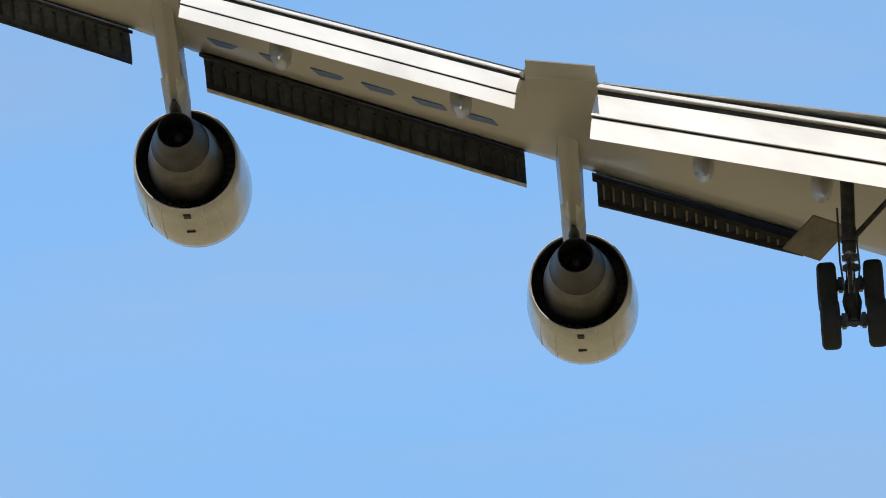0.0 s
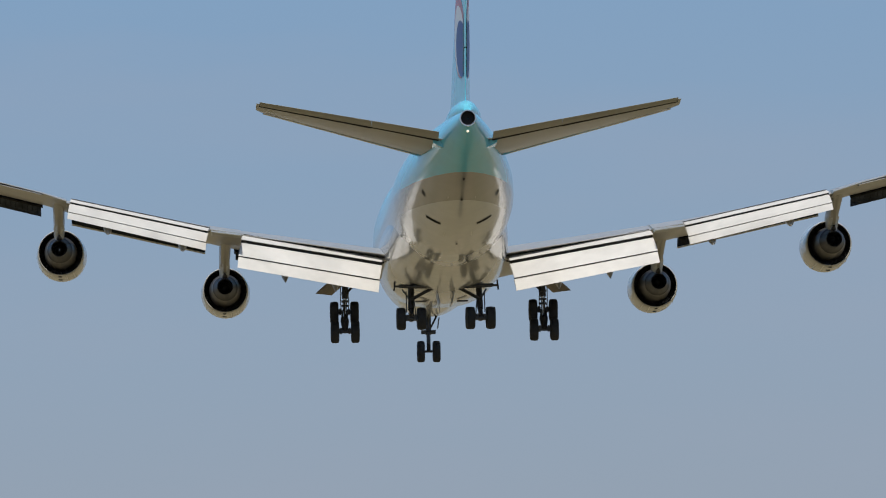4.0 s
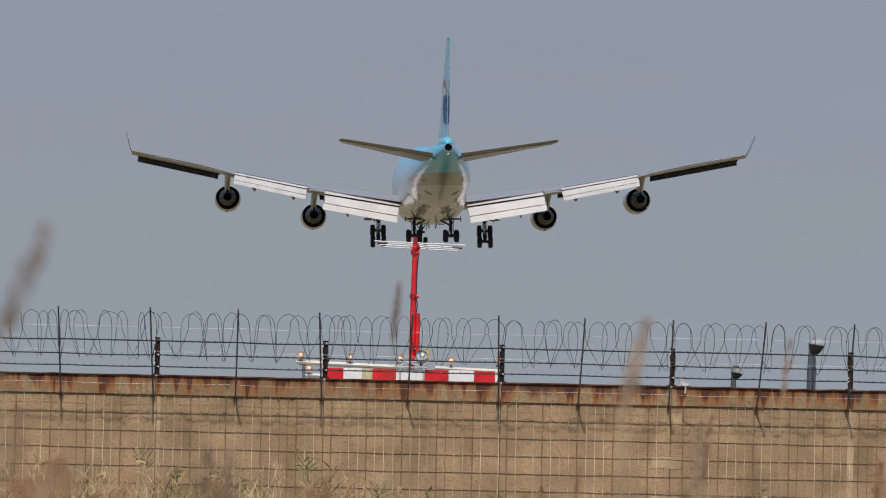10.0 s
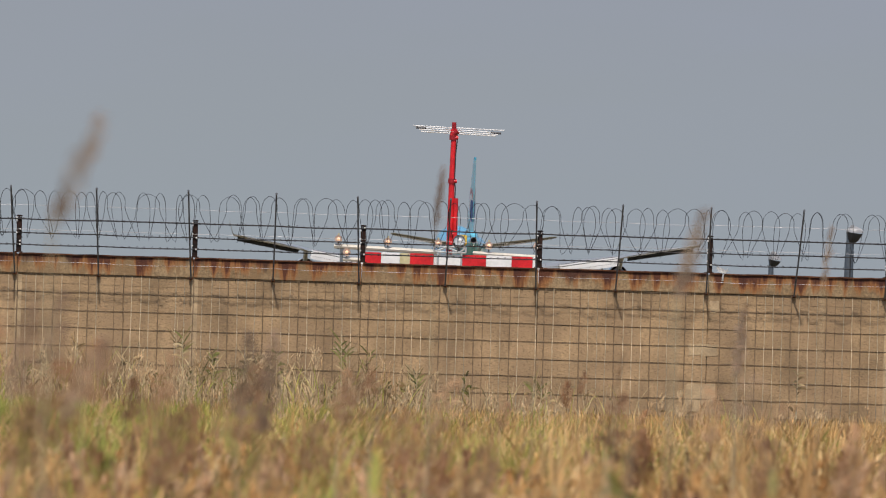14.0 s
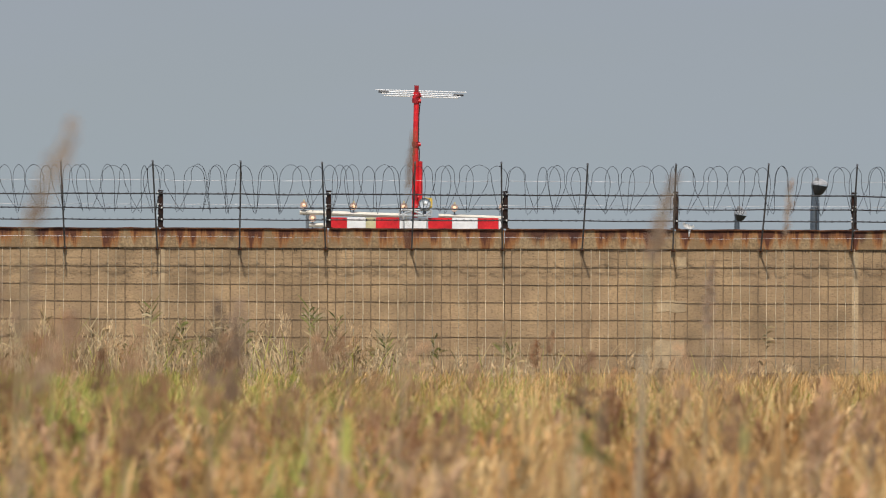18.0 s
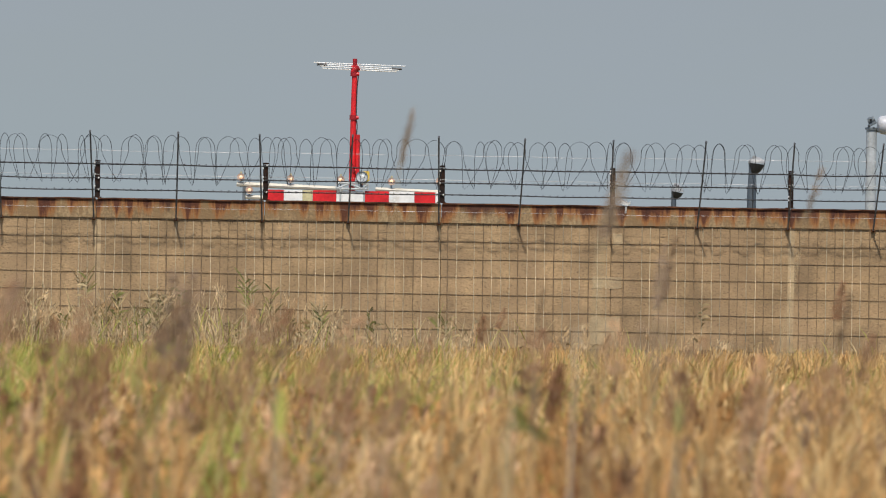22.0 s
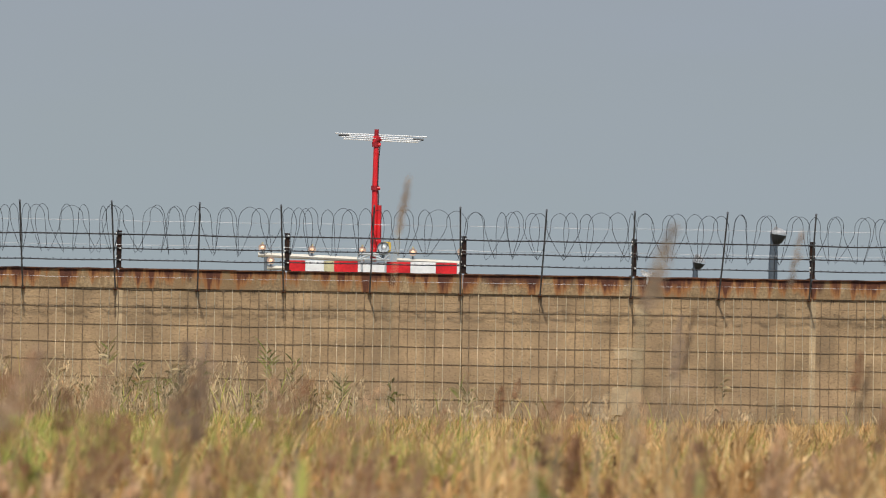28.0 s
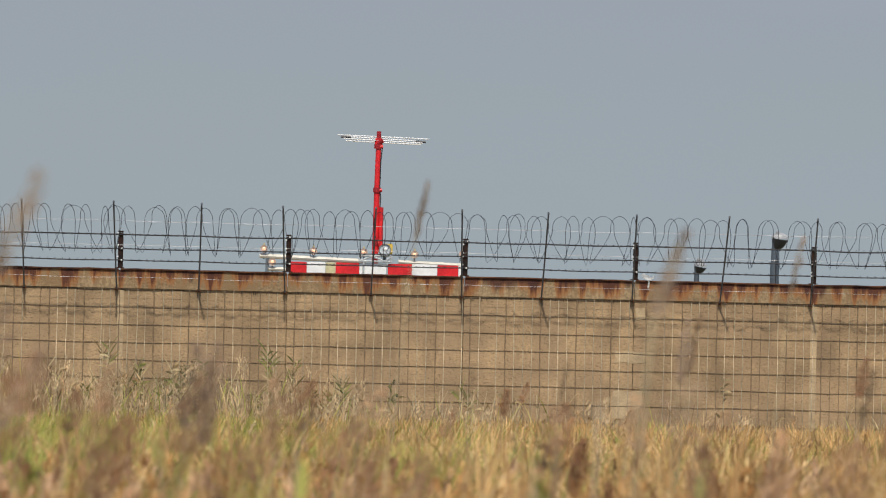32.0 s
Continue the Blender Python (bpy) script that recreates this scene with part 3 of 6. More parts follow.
def build_wire():
    for i, x in enumerate(POSTS):
        p = thing("fence_post", "short rusty dark steel post with white insulators on the wall", "fence post", "posts on the wall", at=pose(x, WY + 0.05, WTOP + 0.012))
        bm = B()
        box(bm, (0.01, 0, 0.305), (0.088, 0.06, 0.61), 0.006)
        part("post", bm, POSTM, p, smooth=False)
        bm = B()
        box(bm, (0.01, 0, 0.63), (0.10, 0.08, 0.03), 0.008)
        part("cap", bm, POSTM, p, smooth=False)
        bm = B()
        box(bm, (0, 0, 0.008), (0.16, 0.12, 0.016), 0.003)
        part("foot_plate", bm, RUST, p, smooth=False)
        for z in (0.14, 0.20, 0.34, 0.40, 0.55, 0.60):
            bm = B()
            lathe(bm, [(-0.065, 0.005), (-0.062, 0.013), (-0.052, 0.015), (-0.048, 0.009), (-0.04, 0.015), (-0.03, 0.006)], 10, (random.choice((-0.03, 0.03, -0.035)), 0, z), True)
            part("insulator", bm, PORCELAIN, p)
    for i, x in enumerate(sorted(POSTS + RODS)):
        thick = x in POSTS
        r = thing("outrigger_rod", "slim dark steel rod leaning out over the wall", "fence rod", "rods on the wall", at=pose(x - (0.04 if thick else 0), WY, WTOP))
        bm = B()
        top = 1.10 + random.uniform(-0.02, 0.03)
        lx = float(np.interp(x, [-5, -1, 2, 5, 9], [-0.05, -0.05, -0.03, 0.03, 0.045]) if thick else np.interp(x, [-6.2, -3, 3, 6, 9], [-0.03, 0.045, 0.07, 0.09, 0.09]))
        tube(bm, [(0, rod_at(-COPE), -COPE), (lx * 0.5, rod_at(0.3), 0.3), (lx, rod_at(top), top)], 0.0148, 7)
        part("rod", bm, RODM, r)
        bm = B()
        box(bm, (lx, rod_at(top), top + 0.005), (0.036, 0.036, 0.045), 0.008)
        part("end_cap", bm, RODM, r)
        bm = B()
        box(bm, (0, -0.035, -COPE), (0.07, 0.07, 0.05), 0.006)
        part("bracket", bm, RUST, r, smooth=False)
    # coil of barbed tape
    coil = thing("razor_coil", "long coil of dark barbed tape above the wall", "barbed wire", at=pose(0, WY, WTOP))
    top, foot = 1.072, 0.262
    turns = []                              # where the turns are clipped at their feet
    x = -12.8
    while x < 13.4:
        turns.append(x)
        x += random.uniform(0.33, 0.48) if x < 0.5 else random.uniform(0.40, 0.54)
    for strand in range(2):
        # turns of both strands share their clips: a round arch that leans to one side, one leg upright and the other slanting
        feet = [f + strand * random.choice((0.0, 0.0, -0.10, 0.13)) + random.uniform(-0.03, 0.03) for f in turns]
        knots = []
        for a, b in zip(feet, feet[1:]):
            t, r = (a + b) / 2 + (b - a) * random.uniform(0.05, 0.44) * (1 - 2 * strand), (b - a) * random.uniform(0.27, 0.40)
            hi, lo = top + random.uniform(-0.02, 0.015), foot + random.uniform(-0.02, 0.03)
            for px, h in ((a, 0.0), (t - r, 0.56), (t - r * 0.78, 0.87), (t, 1.0), (t + r * 0.78, 0.87), (t + r, 0.56)):
                z = lo + (hi - lo) * h
                knots.append(Vector((px, rod_at(z) + random.uniform(-0.02, 0.02), z)))
        pts = []
        for k in range(1, len(knots) - 2):
            p0, p1, p2, p3 = knots[k - 1:k + 3]
            for q in range(5):
                u = q / 5
                pts.append(0.5 * (2 * p1 + (p2 - p0) * u + (2 * p0 - 5 * p1 + 4 * p2 - p3) * u * u + (3 * p1 - p0 - 3 * p2 + p3) * u ** 3))
        bm = B()
        tube(bm, pts, 0.0041, 4)
        for k in range(len(pts) - 1):
            p = pts[k]
            d = (pts[k + 1] - p).normalized()
            s = d.orthogonal().normalized() * 0.0085
            v = [bm.verts.new(q) for q in (p - s, p + d * 0.014, p + s, p - d * 0.014)]
            bm.faces.new(v)
        part("coil_strand", bm, COILM, coil)
    # straight strands: three dark and barbed at the posts, thin bright ones farther out
    for z, m, r, y, lab in ((0.595, WIREM, 0.0122, 0.0, "dark barbed strand"), (0.355, WIREM, 0.0106, 0.0, "dark barbed strand"), (0.155, WIREM, 0.0106, 0.0, "dark barbed strand"),
                            (0.82, GALV, 0.0032, rod_at(0.82), "thin bright strand"), (0.405, GALV, 0.0032, rod_at(0.405), "thin bright strand"), (-0.14, GALV, 0.0022, rod_at(-0.14), "thin bright strand")):
        w = thing("wire_strand", lab + " stretched along the wall", "wire", "strands along the wall", at=pose(0, WY, WTOP))
        xs = [-13.3] + sorted(POSTS + RODS)[1:-1] + [13.2]
        pts = []
        for a, b in zip(xs, xs[1:]):
            sag = random.uniform(0.0, 0.018)
            for k in range(8):
                u = k / 8
                pts.append((a + (b - a) * u, y, z - sag * 4 * u * (1 - u)))
        pts.append((xs[-1], y, z))
        bm = B()
        tube(bm, pts, r, 5)
        part("strand", bm, m, w)
        if m is WIREM:
            bm = B()
            x = -13.0
            while x < 13.0:
                for s in (-1, 1):
                    tube(bm, [(x - 0.010 * s, y, z - 0.019), (x + 0.010 * s, y, z + 0.019)], 0.0042, 3)
                x += 0.13 + random.uniform(-0.01, 0.01)
            tagged(part("barbed_knot_line", bm, WIREM, w), kind="stuff")


build_wire()


# ---- approach lights and mast behind the wall ----
LY = 174.0


def build_lights():
    b = thing("marker_board", "red and white striped barrier board behind the wall", "barrier", at=pose(0, LY, 0))
    xs = [-1.784, -1.454, -1.09, -0.892, -0.43, 0.12, 0.595, 1.09, 1.50]
    ms = [RED, WHITE, YELLOWED, RED, WHITE, RED, WHITE, RED]
    for x0, x1, m in zip(xs, xs[1:], ms):
        bm = B()
        box(bm, ((x0 + x1) / 2, -0.05, 3.15), (x1 - x0 - 0.004, 0.045, 0.34 + random.uniform(-0.01, 0.01)), 0.008)
        part("board_panel", bm, m, b, smooth=False)
    bm = B()
    box(bm, (1.53, -0.05, 3.15), (0.05, 0.06, 0.34), 0.008)
    part("end_strip", bm, WHITE, b, smooth=False)
    bm = B()
    box(bm, (-0.14, 0.01, 3.0), (3.3, 0.06, 0.10), 0.01)
    part("back_rail", bm, GREY, b, smooth=False)
    for x in (-1.6, -0.13, 1.35):
        bm = B()
        box(bm, (x, 0.06, 1.5), (0.08, 0.08, 3.1), 0.01)
        part("support_post", bm, GREY, b, smooth=False)
    for x0, z0, x1, z1, s, lab in ((-2.38, 3.425, -0.30, 3.360, 0.085, "white upper beam"), (-2.20, 3.175, -1.80, 3.165, 0.075, "short white lower beam"), (0.33, 3.365, 1.55, 3.325, 0.075, "white upper beam")):
        bm = B()
        tube(bm, [(x0, 0.30, z0), (x1, 0.30, z1)], s * 0.55, 8)
        o = thing("light_beam", lab + " of the approach lights", "light bar", "beams of the approach lights", at=pose(0, LY, 0))
        part("beam", bm, CREAM, o)
        for x in (x0 + 0.15, x1 - 0.1):
            bm = B()
            tube(bm, [(x, 0.30, -0.2), (x, 0.30, z0 - 0.05)], 0.035, 8)
            part("stand", bm, GREY, o)
    for x, z in ((-2.30, 3.52), (-1.33, 3.50), (-0.35, 3.50), (0.64, 3.48), (1.58, 3.50), (-2.13, 3.27)):
        o = thing("approach_lamp", "small lit warm white approach lamp on a stem", "lamp", "row of approach lamps", at=pose(x, LY + 0.30, z))
        bm = B()
        lathe(bm, [(-0.075, 0.06), (-0.08, 0.075), (-0.02, 0.078), (0.06, 0.06), (0.09, 0.02)], 16, (0, 0, 0.04), True)
        part("housing", bm, LAMPGLASS, o)
        bm = B()
        lathe(bm, [(-0.098, 0.004), (-0.092, 0.022), (-0.078, 0.034)], 14, (0, 0, 0.04), True)
        part("lens", bm, LIT, o, "glowing lens")
        bm = B()
        tube(bm, [(0.0, 0.0, 0.11), (0.005, 0, 0.15)], 0.02, 6)
        part("top_knob", bm, YELLOWED, o)
        bm = B()
        tube(bm, [(0, 0, -0.16), (0, 0, 0.02)], 0.016, 6)
        part("stem", bm, GREY, o)
    o = thing("beacon_lamp", "large round lamp in a yellow housing", "lamp", at=pose(0.06, LY - 0.02, 3.56))
    bm = B()
    lathe(bm, [(-0.10, 0.115), (-0.11, 0.095), (-0.08, 0.09), (-0.05, 0.05)], 24, (0, 0, 0.03), True)
    part("reflector", bm, LENS, o, "clear lens over a bright reflector")
    bm = B()
    tube(bm, [(0.112 * math.cos(2 * math.pi * k / 24), -0.115, 0.03 + 0.112 * math.sin(2 * math.pi * k / 24)) for k in range(25)], 0.008, 6, False)
    part("rim", bm, GREY, o, "grey lens rim")
    bm = B()
    lathe(bm, [(-0.128, 0.004), (-0.120, 0.028), (-0.09, 0.034)], 14, (0.012, 0, 0.045), True)
    part("bulb", bm, WHITE, o, "white bulb")
    bm = B()
    lathe(bm, [(-0.09, 0.10), (-0.085, 0.125), (0.06, 0.12), (0.14, 0.05)], 24, (0.02, 0, 0.03), True)
    part("housing", bm, YELLOW, o)
    bm = B()
    box(bm, (0.10, 0.02, 0.05), (0.10, 0.06, 0.20), 0.015)
    part("side_plate", bm, YELLOW, o, smooth=False)
    bm = B()
    tube(bm, [(0, 0, -0.22), (0, 0, -0.08)], 0.03, 8)
    part("stem", bm, GREY, o)
    # lattice base
    o = thing("lattice_base", "grey lattice frame that carries the red mast", "frame", at=pose(-0.13, LY - 0.10, 0))
    for x0, x1, z0, z1 in ((-0.30, 0.32, 3.47, 3.47), (-0.30, 0.32, 3.36, 3.36), (-0.30, -0.30, 3.36, 3.47), (0.32, 0.32, 3.36, 3.47), (-0.3, -0.05, 3.36, 3.46), (-0.05, 0.2, 3.46, 3.36), (0.2, 0.32, 3.36, 3.46), (-0.22, -0.22, -0.2, 3.4), (0.24, 0.24, -0.2, 3.4)):
        bm = B()
        tube(bm, [(x0, 0, z0), (x1, 0, z1)], 0.020, 6)
        part("frame_bar", bm, STEEL_L, o)
    # mast
    o = thing("antenna_mast", "slender red mast with white antenna rods at its head", "mast", at=pose(-0.13, LY, 0))
    bm = B()
    tube(bm, [(0.0, 0, 0), (0.0, 0, 3.5), (0.01, 0, 4.8), (0.022, 0, 5.72)], [0.062, 0.062, 0.058, 0.052], 14)
    part("mast_tube", bm, RED, o)
    bm = B()
    tube(bm, [(0.105, -0.03, 3.55), (0.10, -0.03, 4.42)], 0.045, 12)
    part("counterweight", bm, RED, o, "stout red side tube")
    bm = B()
    tube(bm, [(0.075, -0.04, 4.4), (0.085, -0.04, 4.6), (0.062, -0.04, 4.75), (0.07, -0.04, 5.3), (0.095, -0.04, 5.6)], 0.011, 6)
    part("cable", bm, DARK, o, "black cable")
    for z, r in ((3.72, 0.075), (4.75, 0.078), (5.60, 0.075)):
        bm = B()
        tube(bm, [(0.01, 0, z - 0.04), (0.01, 0, z + 0.05)], r, 14)
        part("collar", bm, RED_DARK, o)
        bm = B()
        tube(bm, [(0.03, -0.03, z), (0.11, -0.03, z)], 0.035, 10)
        part("hinge_knob", bm, RED, o)
    bm = B()
    box(bm, (0.022, 0, 5.69), (0.15, 0.12, 0.16), 0.02)
    part("head_block", bm, RED, o)
    bm = B()
    tube(bm, [(0.022, 0, 5.74), (0.022, 0, 5.90)], 0.045, 12)
    part("finial", bm, RED_DARK, o)
    bm = B()
    tube(bm, [(0.02, -0.02, 5.66), (0.10, -0.05, 5.73)], 0.05, 10)
    part("clamp", bm, RED_DARK, o)
    for x0, x1, z0, z1, y in ((-0.80, 0.98, 5.815, 5.77, 0.06), (-0.72, 0.92, 5.785, 5.72, 0.02), (-0.68, 0.86, 5.745, 5.685, -0.05), (-0.64, 0.82, 5.705, 5.66, 0.10)):
        bm = B()
        tube(bm, [(x0 + 0.02, y, z0), (x1 + 0.02, y, z1)], 0.011, 6)
        part("antenna_rod", bm, WHITE, o, "white antenna rod")
    for x, z in ((-0.62, 5.775), (0.84, 5.715)):
        bm = B()
        tube(bm, [(x - 0.10, -0.02, z + 0.004), (x + 0.10, -0.02, z - 0.004)], 0.022, 8)
        part("balun", bm, DARK, o, "dark end sleeve")


build_lights()


def build_floods():
    for x, y, zr, half, drop, rise, px, r0, r1, cap in ((7.50, 168.0, 3.90, 0.19, 0.20, 0.12, -0.10, 0.085, 0.060, HOOD), (5.90, 165.0, 3.31, 0.14, 0.12, 0.14, -0.07, 0.055, 0.045, HOOD)):
        o = thing("floodlight_post", "dark grey post with a hooded floodlight behind the wall", "floodlight", "floodlights", at=pose(x, y, 0))
        bm = B()
        tube(bm, [(px, 0, 0), (px, 0, zr - drop - 0.35), (px, 0, zr - drop * 0.6), (px, 0, zr + 0.01)], [r0, r0, r1, r1 * 1.1], 14)
        part("post", bm, SLATE, o)
        # dark bowl that tips towards the runway, its rim drawn out into a visor
        bm = B()
        rings(bm, [[(k * (half * 0.92) + px * (1 - k) * 0.9 + w * half * math.cos(t) * (1.15 if math.cos(t) > 0 else 0.40), w * half * 0.85 * math.sin(t), zr - d * drop - 0.02 * math.cos(t) * w) for t in (2 * math.pi * q / 26 for q in range(26))] for d, w, k in ((1.0, 0.22, 0.0), (0.93, 0.42, 0.0), (0.7, 0.66, 0.02), (0.35, 0.86, 0.03), (0.06, 1.0, 0.04), (0.0, 1.02, 0.04))])
        part("lamp_bowl", bm, DARK, o, "dark lamp bowl")
        bm = B()
        rings(bm, [[(px * 0.35 * u + w * half * math.cos(t), w * half * 0.82 * math.sin(t), zr + 0.004 + u * rise) for t in (2 * math.pi * q / 26 for q in range(26))] for u, w in ((0.0, 0.90), (0.3, 0.86), (0.6, 0.70), (0.85, 0.48), (0.96, 0.34), (1.0, 0.20))])
        part("hood", bm, cap, o, "weathered grey domed hood")
        bm = B()
        box(bm, (px * 0.6, -half * 0.3, zr + rise * 0.98), (0.07, 0.07, 0.06), 0.012)
        part("cable_gland", bm, cap, o, smooth=False)
        bm = B()
        tube(bm, [(px + 0.02, -r0 - 0.012, 0.2), (px + 0.02, -r0 - 0.012, zr - drop - 0.2)], 0.012, 6)
        part("conduit", bm, DARK, o, "dark conduit up the post")
    o = thing("siren_post", "pale grey pole with a horn loudspeaker behind the wall", "loudspeaker", at=pose(9.47, 165.0, 0))
    bm = B()
    tube(bm, [(0, 0, 0), (0, 0, 4.52)], 0.098, 20)
    part("pole", bm, STEEL_L, o)
    bm = B()
    tube(bm, [(0, 0, 4.52), (0, 0, 4.56)], 0.125, 20)
    part("pole_cap", bm, GREY, o)
    bm = B()
    loops = []
    for u, r in ((0.10, 0.045), (0.105, 0.09), (0.125, 0.135), (0.16, 0.165), (0.24, 0.175), (0.37, 0.178), (0.385, 0.170), (0.37, 0.155), (0.22, 0.06)):
        loops.append([(u, -0.05 + r * math.cos(a), 4.62 + r * math.sin(a) - 0.10 * (u - 0.1)) for a in (2 * math.pi * k / 26 for k in range(26))])
    rings(bm, loops)
    part("horn", bm, HORN, o, "white drum-shaped horn")
    bm = B()
    tube(bm, [(-0.10, -0.02, 4.545), (0.20, -0.02, 4.47)], 0.018, 8)
    part("stay", bm, GREY, o)
    bm = B()
    lathe(bm, [(-0.05, 0.02), (-0.045, 0.05), (0.0, 0.062), (0.045, 0.05), (0.06, 0.02)], 14, (-0.025, -0.04, 4.70), True)
    part("driver_cap", bm, GREY, o, "rounded grey driver cap")
    bm = B()
    box(bm, (0.02, -0.03, 4.62), (0.17, 0.12, 0.05), 0.01, Matrix.Translation((0, 0, 4.6)) @ pose(0, 0, 0, 0, -28, 0) @ Matrix.Translation((0, 0, -4.6)))
    part("bracket", bm, GREY, o, smooth=False)
    bm = B()
    tube(bm, [(-0.07, -0.02, 4.66), (0.05, -0.02, 4.72)], 0.055, 12)
    part("driver", bm, GREY, o)
    for bx, bz, bs in ((-0.055, 4.58, 0.05), (0.03, 4.555, 0.04), (-0.02, 4.70, 0.045)):
        bm = B()
        box(bm, (bx, -0.11, bz), (bs, 0.04, bs * 0.7), 0.006)
        part("clamp_bolt", bm, DARK, o, "dark clamp bolt", smooth=False)


build_floods()


def build_scrap():
    o = thing("plastic_scrap", "torn scrap of white plastic film on the wall top", "litter", at=pose(4.56, WY - 0.02, WTOP + 0.014))
    for k, (x, z, w, h, t) in enumerate(((0.0, 0.05, 0.10, 0.07, 12), (0.07, 0.03, 0.12, 0.05, -20), (0.04, -0.07, 0.03, 0.12, 6), (-0.05, 0.09, 0.05, 0.05, 35))):
        bm = B()
        n = 4
        vs = [[bm.verts.new((x + w * (i / n - 0.5), -0.05 + 0.012 * math.sin(3 * i + k + 2 * j), z + h * (j / n - 0.5) + 0.012 * math.sin(2.3 * i + j))) for i in range(n + 1)] for j in range(n + 1)]
        for ra, rb in zip(vs, vs[1:]):
            for i in range(n):
                bm.faces.new((ra[i], ra[i + 1], rb[i + 1], rb[i]))
        bmesh.ops.solidify(bm, geom=bm.faces[:], thickness=0.003)
        bmesh.ops.rotate(bm, cent=(x, 0, z), matrix=Matrix.Rotation(radians(t), 3, "Y"), verts=bm.verts[:])
        part("film_fold", bm, WHITE, o)


build_scrap()


# ---- the airliner; its space: x to starboard, y forward, z up, origin amidships ----
def section(y, zc, hw, hh, n=44):
    return [(hw * math.cos(a), y, zc + hh * math.sin(a)) for a in (2 * math.pi * k / n for k in range(n))]


def foil(x, yl, yt, z, th, n=9, top=0.62):
    """A wing section at the span station x, from the leading edge yl to the trailing edge yt."""
    c = yl - yt
    up, lo = [], []
    for k in range(n):
        u = (1 - math.cos(math.pi * k / (n - 1))) / 2
        t = th * (2.6 * math.sqrt(u) * (1 - u) + 0.10 * (1 - u) * u) * 0.62
        up.append((x, yl - c * u, z + t * top + 0.02 * c * u * (1 - u)))
        lo.append((x, yl - c * u, z - t * 0.50))
    lo[-1] = (x, yt, z - 0.02)
    up[-1] = (x, yt, z + 0.012)
    return up + lo[::-1]


def lerp_table(t, x):
    for (a, *va), (b, *vb) in zip(t, t[1:]):
        if x <= b:
            u = (x - a) / (b - a)
            return [p + (q - p) * u for p, q in zip(va, vb)]
    return list(t[-1][1:])


# span station: leading edge, trailing edge (fixed part), height, thickness
WINGT = [(1.5, 11.6, -3.6, -2.35, 1.9), (3.4, 9.9, -3.7, -2.05, 1.75), (11.2, 2.86, -5.45, -1.02, 1.06), (12.1, 2.08, -7.0, -0.90, 1.02), (12.95, 1.32, -5.5, -0.76, 0.96),
         (20.7, -5.6, -10.5, 0.42, 0.62), (21.9, -6.6, -12.4, 0.70, 0.58), (31.05, -14.75, -18.8, 2.24, 0.30)]


def wing_at(x):
    return lerp_table(WINGT, x)


def slab(bm, a, b, th):
    """A bowed flap panel: a and b are its two ends, each ((y, z) of the nose, (y, z) of the tail, x)."""
    loops = []
    for (y0, z0), (y1, z1), x, *ref in (a, b):
        dy, dz = y1 - y0, z1 - z0
        L = math.hypot(dy, dz)
        nx, nz = -dz / L, dy / L
        if nz < 0:
            nx, nz = -nx, -nz
        up = [(x, y0 + dy * u + nx * L * 0.045 * math.sin(math.pi * u ** 0.7), z0 + dz * u + nz * L * 0.045 * math.sin(math.pi * u ** 0.7)) for u in (0, 0.05, 0.2, 0.45, 0.75, 1)]
        lo = [(x, y0 + dy * u - nx * th * w, z0 + dz * u - nz * th * w) for u, w in ((1, 0.12), (0.7, 0.5), (0.35, 0.9), (0.06, 0.7))]
        if ref:                             # panels run aft at right angles to their swept hinge
            up, lo = ([(px + 0.15 * (ref[0] - py), py, pz) for px, py, pz in side] for side in (up, lo))
        loops.append(up + lo)
    return rings(bm, loops)


# deflected flap panels: nose and tail, from the trailing edge of the last one, forward and up
FLAPS = [("fore_flap", (2.72, 2.06), (1.62, 1.76), 0.14), ("mid_flap", (1.82, 1.60), (0.50, 0.735), 0.13), ("aft_flap", (0.60, 0.68), (0.0, 0.0), 0.06)]
# near-black sheets between them: the slots' shade, painted as thin slabs
SLOT_SHADES = [((2.75, 2.16), (2.62, 2.02)), ((1.84, 1.73), (1.76, 1.56)), ((0.64, 0.735), (0.60, 0.66))]


def flap_end(te, s, nose, tail):
    x, y, z = te
    return ((y + nose[0] * s, z + nose[1] * s), (y + tail[0] * s, z + tail[1] * s), x, y + (2.7 if x > 4 else 0.9) * s)


def tyre_mesh(r, w):
    bm = B()
    loops = []
    prof = [(-w * 0.36, r * 0.55), (-w * 0.47, r * 0.68), (-w * 0.5, r * 0.82), (-w * 0.43, r * 0.94), (-w * 0.28, r * 0.99), (0, r), (w * 0.28, r * 0.99), (w * 0.43, r * 0.94), (w * 0.5, r * 0.82), (w * 0.47, r * 0.68), (w * 0.36, r * 0.55)]
    for x, rr in prof:
        loops.append([(x, rr * math.cos(a), rr * math.sin(a)) for a in (2 * math.pi * k / 32 for k in range(32))])
    rings(bm, loops, True, False)
    return bm


def rim_mesh(r, w):
    bm = B()
    loops = []
    for x, rr in [(-w * 0.30, 0.03), (-w * 0.33, r * 0.30), (-w * 0.22, r * 0.40), (-w * 0.36, r * 0.56), (w * 0.36, r * 0.56), (w * 0.22, r * 0.40), (w * 0.33, r * 0.30), (w * 0.30, 0.03)]:
        loops.append([(x, rr * math.cos(a), rr * math.sin(a)) for a in (2 * math.pi * k / 24 for k in range(24))])
    return rings(bm, loops, True, True)


